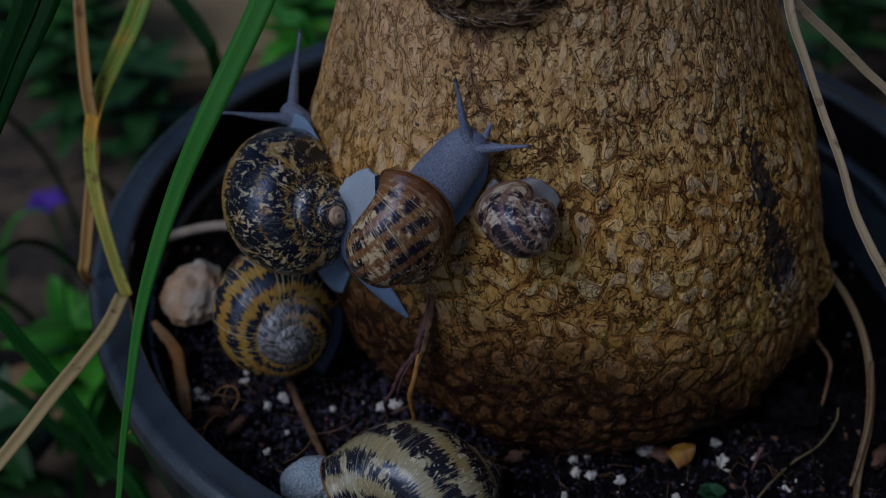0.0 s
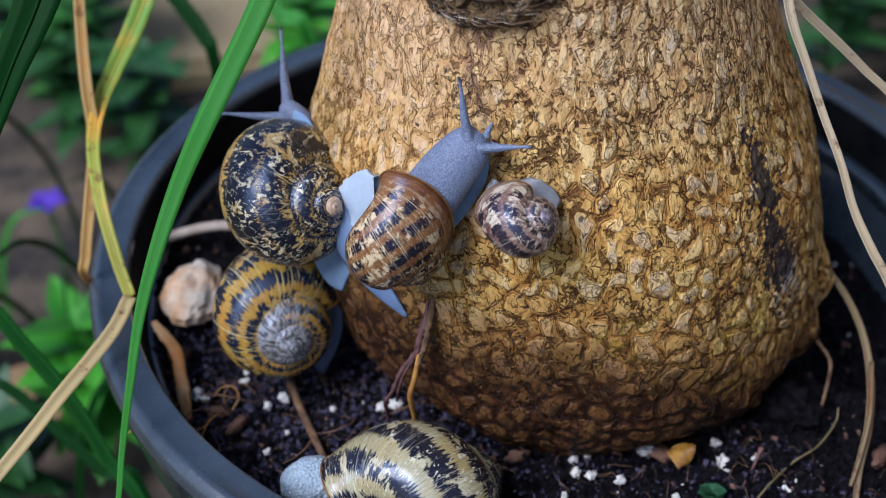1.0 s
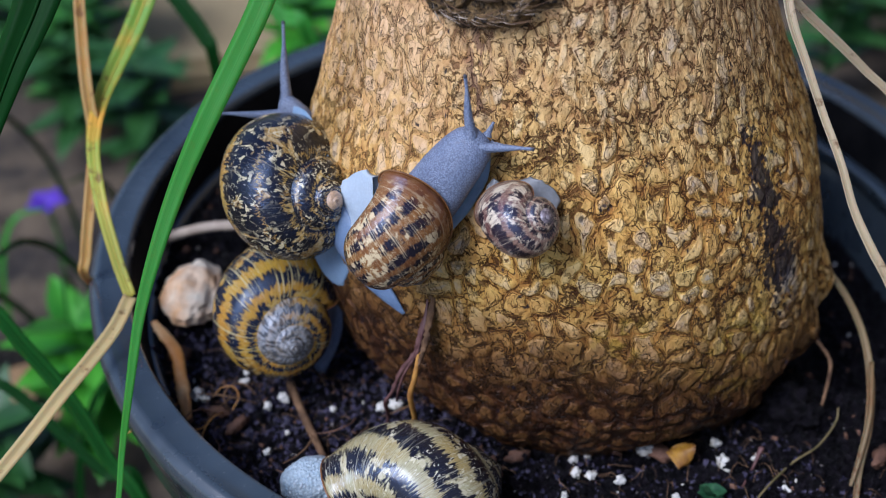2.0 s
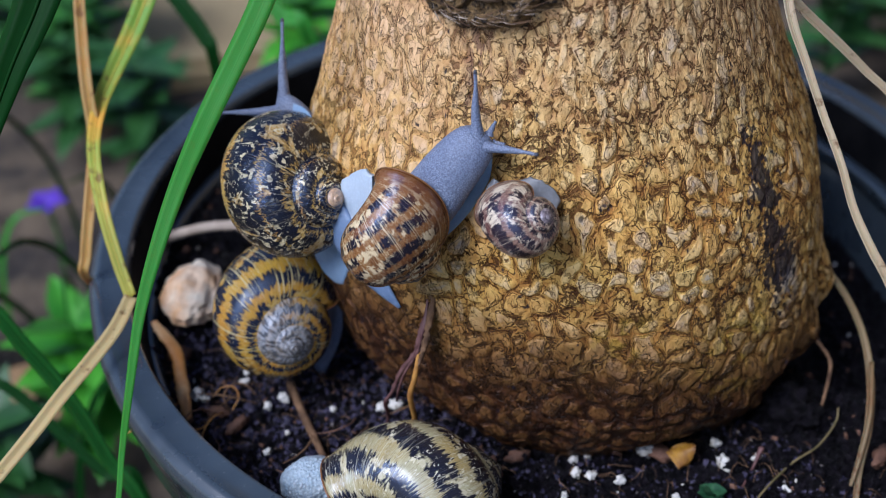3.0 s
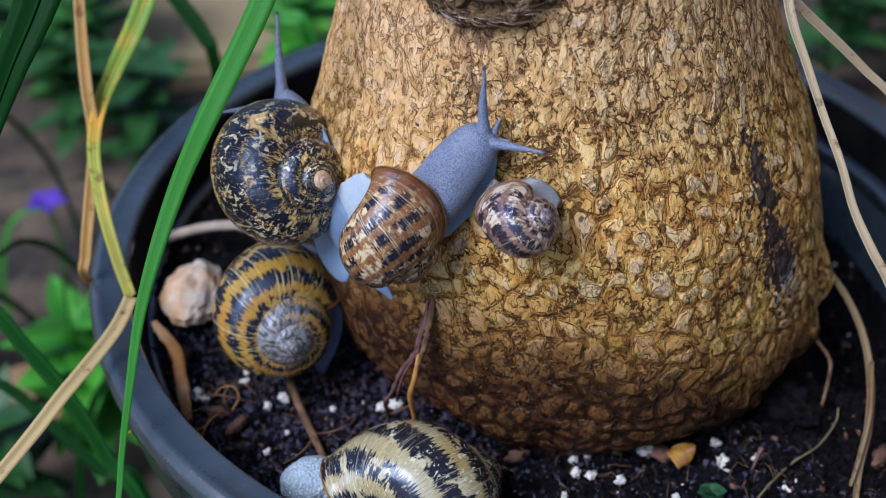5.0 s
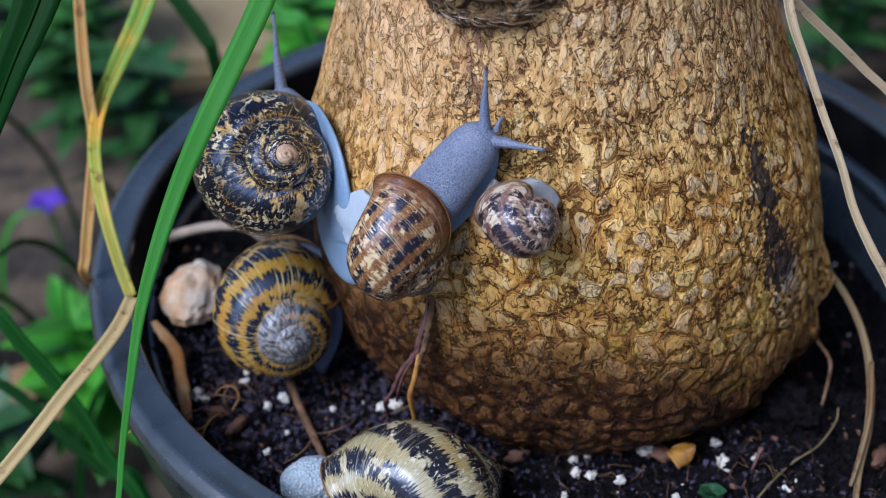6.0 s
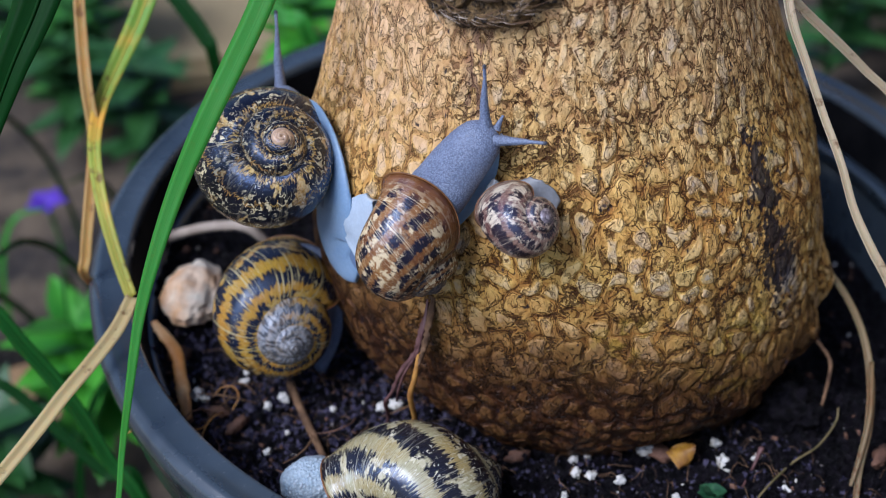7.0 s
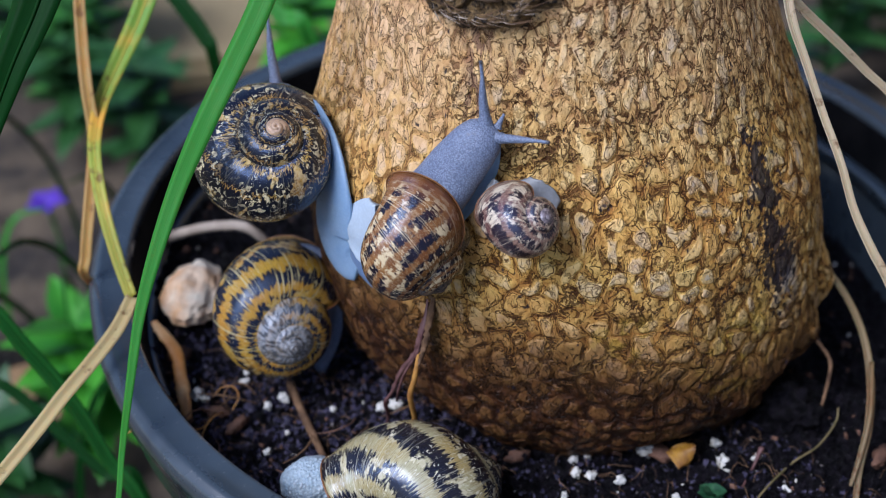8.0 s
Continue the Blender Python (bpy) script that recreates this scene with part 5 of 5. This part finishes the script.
def paving_stone(x, y, sx, sy, turn):
    bm = bmesh.new()
    bmesh.ops.create_cube(bm, size=1.0)
    bmesh.ops.scale(bm, vec=(sx, sy, .03), verts=bm.verts)
    bmesh.ops.bevel(bm, geom=bm.edges[:], offset=.006, segments=2, affect="EDGES")
    me = bpy.data.meshes.new("paving_stone")
    bm.to_mesh(me)
    bm.free()
    me.materials.append(PAVING)
    ob = new("paving_stone", me)
    ob.matrix_basis = pose(x, y, -.183, 0, 0, turn)
    return tagged(ob, "tan paving stone lying in the garden earth", "paving stone", "paving stones in the garden")


paving_stone(-.185, .470, .17, .13, 12)
paving_stone(-.120, -.010, .12, .10, 30)
for i, (x, y, h, n, ln, m) in enumerate(((-.247, .42, .09, 18, .060, LEAF), (-.285, .44, .09, 16, .060, LEAF_DARK), (-.240, .36, .08, 14, .050, LEAF), (-.175, .105, .07, 18, .050, LEAF_BRIGHT), (-.205, .070, .05, 14, .045, LEAF_DARK), (.225, .43, .09, 14, .055, LEAF_DARK), (.255, .395, .08, 12, .050, LEAF_DARK), (-.185, .29, .08, 16, .055, LEAF_DARK), (-.105, .345, .09, 18, .055, LEAF_BRIGHT),
                                         (-.235, .33, .07, 14, .050, LEAF_DARK), (-.300, .40, .08, 14, .060, LEAF_DARK), (-.155, .22, .05, 12, .045, LEAF_DARK), (-.260, .14, .04, 10, .040, LEAF_DARK),
                                         (-.050, .39, .09, 14, .055, LEAF_BRIGHT), (.195, .37, .12, 12, .060, LEAF_DARK), (-.200, -.010, .06, 14, .050, LEAF_DARK), (-.17, -.06, .05, 12, .05, LEAF_DARK), (.17, .02, .08, 10, .05, LEAF))):
    sprout("weed", (x, y, -.183), int(n * 1.7), ln * .62, ln * .30, h, m, "leafy green weed growing in the garden earth", "weed", 50 + i, "weeds in the garden behind")
flower = tagged(new("violet_flower"), "small violet flower on a thin stem", "flower")
flower.location = (-.222, .222, -.182)
part("stem", sweep("stem", [(0, 0, 0), (.002, 0, .02), (0, 0, .042)], [.0012, .0011, .001], LEAF, 4, 6), flower)
petal = leaf_mesh("petal", .0105, .010, PETAL, .3)
for k in range(5):
    part("petal", petal, flower, pose(0, 0, .042, 0, -35, 72 * k))
for i in range(46):
    a, r = rng.uniform(1.6, 4.3), rng.uniform(.16, .62)
    dl = new("dry_leaf", leaf_mesh("dry_leaf", rng.uniform(.03, .06), rng.uniform(.012, .028), DRY_LEAF, .15, i))
    dl.matrix_basis = pose(r * math.cos(a), r * math.sin(a), -.176, rng.uniform(-15, 15), rng.uniform(-12, 12), rng.uniform(0, 360))
    tagged(dl, "fallen dry brown leaf on the earth", "dry leaf", "dry leaves on the earth")


# ---- what moves ----
def between(rows, t):
    """The value at t of rows (seconds, vector)."""
    ts = [r[0] for r in rows]
    return Vector([float(np.interp(t, ts, [r[1][k] for r in rows])) for k in range(3)])


def motions():
    """The two crawling snails and the swaying grass."""
    times = [0, .5, 1, 1.5, 2.8, 3.5, 4.0, 4.5, 4.7, 5.1, 5.45, 5.8, 6.0, 6.5, 7.0, 7.5, 8.0]
    a_crawl = [(0, (.0004, -.0006, -.0008)), (1, (.0001, -.0003, -.0004)), (1.5, (0, 0, 0)), (3.5, (-.0005, .0005, .0008)), (4.7, (-.0006, .0010, .0014)), (5.8, (-.0007, .0012, .0018)), (8, (-.0010, .0018, .0026))]
    a_mid = [(0, (-0.0638, -0.0345, 0.0555)), (0.5, (-0.0643, -0.0337, 0.0564)), (1.5, (-0.0644, -0.0327, 0.0577)), (3, (-0.0639, -0.0321, 0.0584)), (4.5, (-0.0646, -0.0308, 0.0600)), (4.7, (-0.0646, -0.0308, 0.0600)), (5.8, (-0.0686, -0.0335, 0.0646)), (6, (-0.0686, -0.0335, 0.0646)), (7, (-0.0684, -0.0329, 0.0654)), (8, (-0.0685, -0.0322, 0.0662))]
    a_apex = [(0, (0.6623, -0.6402, 0.3893)), (3, (0.6623, -0.6402, 0.3893)), (4.7, (0.6623, -0.6402, 0.3893)), (5.8, (0.3010, -0.6446, 0.7028)), (6, (0.3010, -0.6446, 0.7028)), (7, (0.2215, -0.5566, 0.8007)), (8, (0.1606, -0.5232, 0.8370))]
    a_mouth = [(0, (0.5495, 0.0617, -0.8332)), (3, (0.5495, 0.0617, -0.8332)), (4.7, (0.5495, 0.0617, -0.8332)), (5.8, (0.9308, 0.0382, -0.3636)), (6, (0.9308, 0.0382, -0.3636)), (7, (0.9683, 0.0282, -0.2483)), (8, (0.9827, 0.0052, -0.1852))]
    a_tailway = [(0, (.0004, -.0002, -.0004)), (1.5, (0, 0, 0)), (4.7, (-.0024, .0018, .0040)), (5.3, (-.0016, .0024, .0028)), (5.8, (-.0006, .0026, .0014)), (8, (-.0002, .0028, .0014))]
    b_mid = [(0, (-.0386, -.0636, .0686)), (.5, (-.0387, -.0637, .0684)), (1.5, (-.0387, -.0638, .0682)), (2.8, (-.0395, -.0635, .0687)), (3.5, (-.0398, -.0633, .0689)), (4.5, (-.0404, -.0630, .0693)), (4.7, (-.0404, -.0630, .0693)),
             (5.8, (-.0390, -.0648, .0671)), (6, (-.0387, -.0648, .0671)), (7, (-.0370, -.0648, .0671)), (8, (-.0360, -.0647, .0673))]
    b_crawl = [(0, (-.0005, 0, -.0003)), (1.5, (-.0003, 0, -.0002)), (3.5, (.0004, 0, .0002)), (4.5, (.0010, .0002, .0004)), (5.8, (.0014, .0004, .0007)), (8, (.0018, .0006, .0013))]
    b_apex = [(0, B_APEX), (4.7, B_APEX), (5.8, (.515, -.600, -.610)), (8, (.527, -.613, -.589))]
    b_mouth = [(0, B_MOUTH), (4.7, B_MOUTH), (5.8, (.689, .714, -.126)), (8, (.689, .714, -.126))]
    b_tailway = [(0, (.0004, 0, .0004)), (1.5, (0, 0, 0)), (4.7, (-.0004, .0002, .0004)), (5.8, (-.0008, -.0022, -.0032)), (8, (.0004, -.0028, -.0052))]

    def follow(thing, at, crawl):
        walk(thing, [(t, Matrix.Translation(at + between(crawl, t))) for t in times])

    def in_space(at, crawl, t):
        return Matrix.Translation(-(at + between(crawl, t)))

    follow(snail_a, A_AT, a_crawl)
    follow(snail_b, B_AT, b_crawl)
    walk(a_shell, [(t, in_space(A_AT, a_crawl, t) @ Matrix.Translation(between(a_mid, t)) @ shell_turn(between(a_apex, t), between(a_mouth, t))) for t in times])
    a_tuck = [(0, (-.0046, .0062, -.0036)), (3.0, (-.0036, .0060, -.0030)), (4.7, (-.0032, .0058, -.0036)), (5.8, (0, 0, 0)), (8, (0, 0, 0))]
    walk(a_foot, [(t, Matrix.Translation(between(a_tuck, t))) for t in times])
    walk(a_tail, [(t, in_space(A_AT, a_crawl, t) @ Matrix.Translation(A_TAIL + between(a_tailway, t)) @ Matrix.Rotation(radians(float(np.interp(t, [0, 4.7, 5.8, 8], [0, -2, -8, -8]))), 4, Vector((-.72, -.66, .2)).normalized())) for t in times])
    walk(b_shell, [(t, in_space(B_AT, b_crawl, t) @ Matrix.Translation(between(b_mid, t)) @ shell_turn(between(b_apex, t), between(b_mouth, t))) for t in times])
    walk(b_tail, [(t, in_space(B_AT, b_crawl, t) @ Matrix.Translation(between(b_tailway, t)) @ flap_pose(*B_FLAP)) for t in times])
    for ob, at, crawl, rows in ((a_feelers[0], A_AT, a_crawl, A_T1), (a_feelers[1], A_AT, a_crawl, A_T2), (b_feelers[0], B_AT, b_crawl, B_T1), (b_feelers[1], B_AT, b_crawl, B_T2)):
        bases, tips = [(r[0], r[1]) for r in rows], [(r[0], r[2]) for r in rows]
        walk(ob, [(t, in_space(at, crawl, t) @ aim_z(between(bases, t), between(tips, t))) for t in times])
    sway = [0, .5, 1, 1.5, 2.8, 3.5, 4.5, 5.8, 6.5, 8]
    lean = [0, .9, 1.1, 1.1, 1.25, 1.3, 1.3, 1.45, 1.5, 1.5]
    for ob in (g_yellow, g_yellow_up):
        start = ob.location.copy()
        walk(ob, [(t, Matrix.Translation((.0006 * a - .0008, 0, 0)) @ Matrix.Translation(start) @ (pose(0, 0, 0, 0, .25 * a - .3, 0))) for t, a in zip(sway, lean)])


motions()
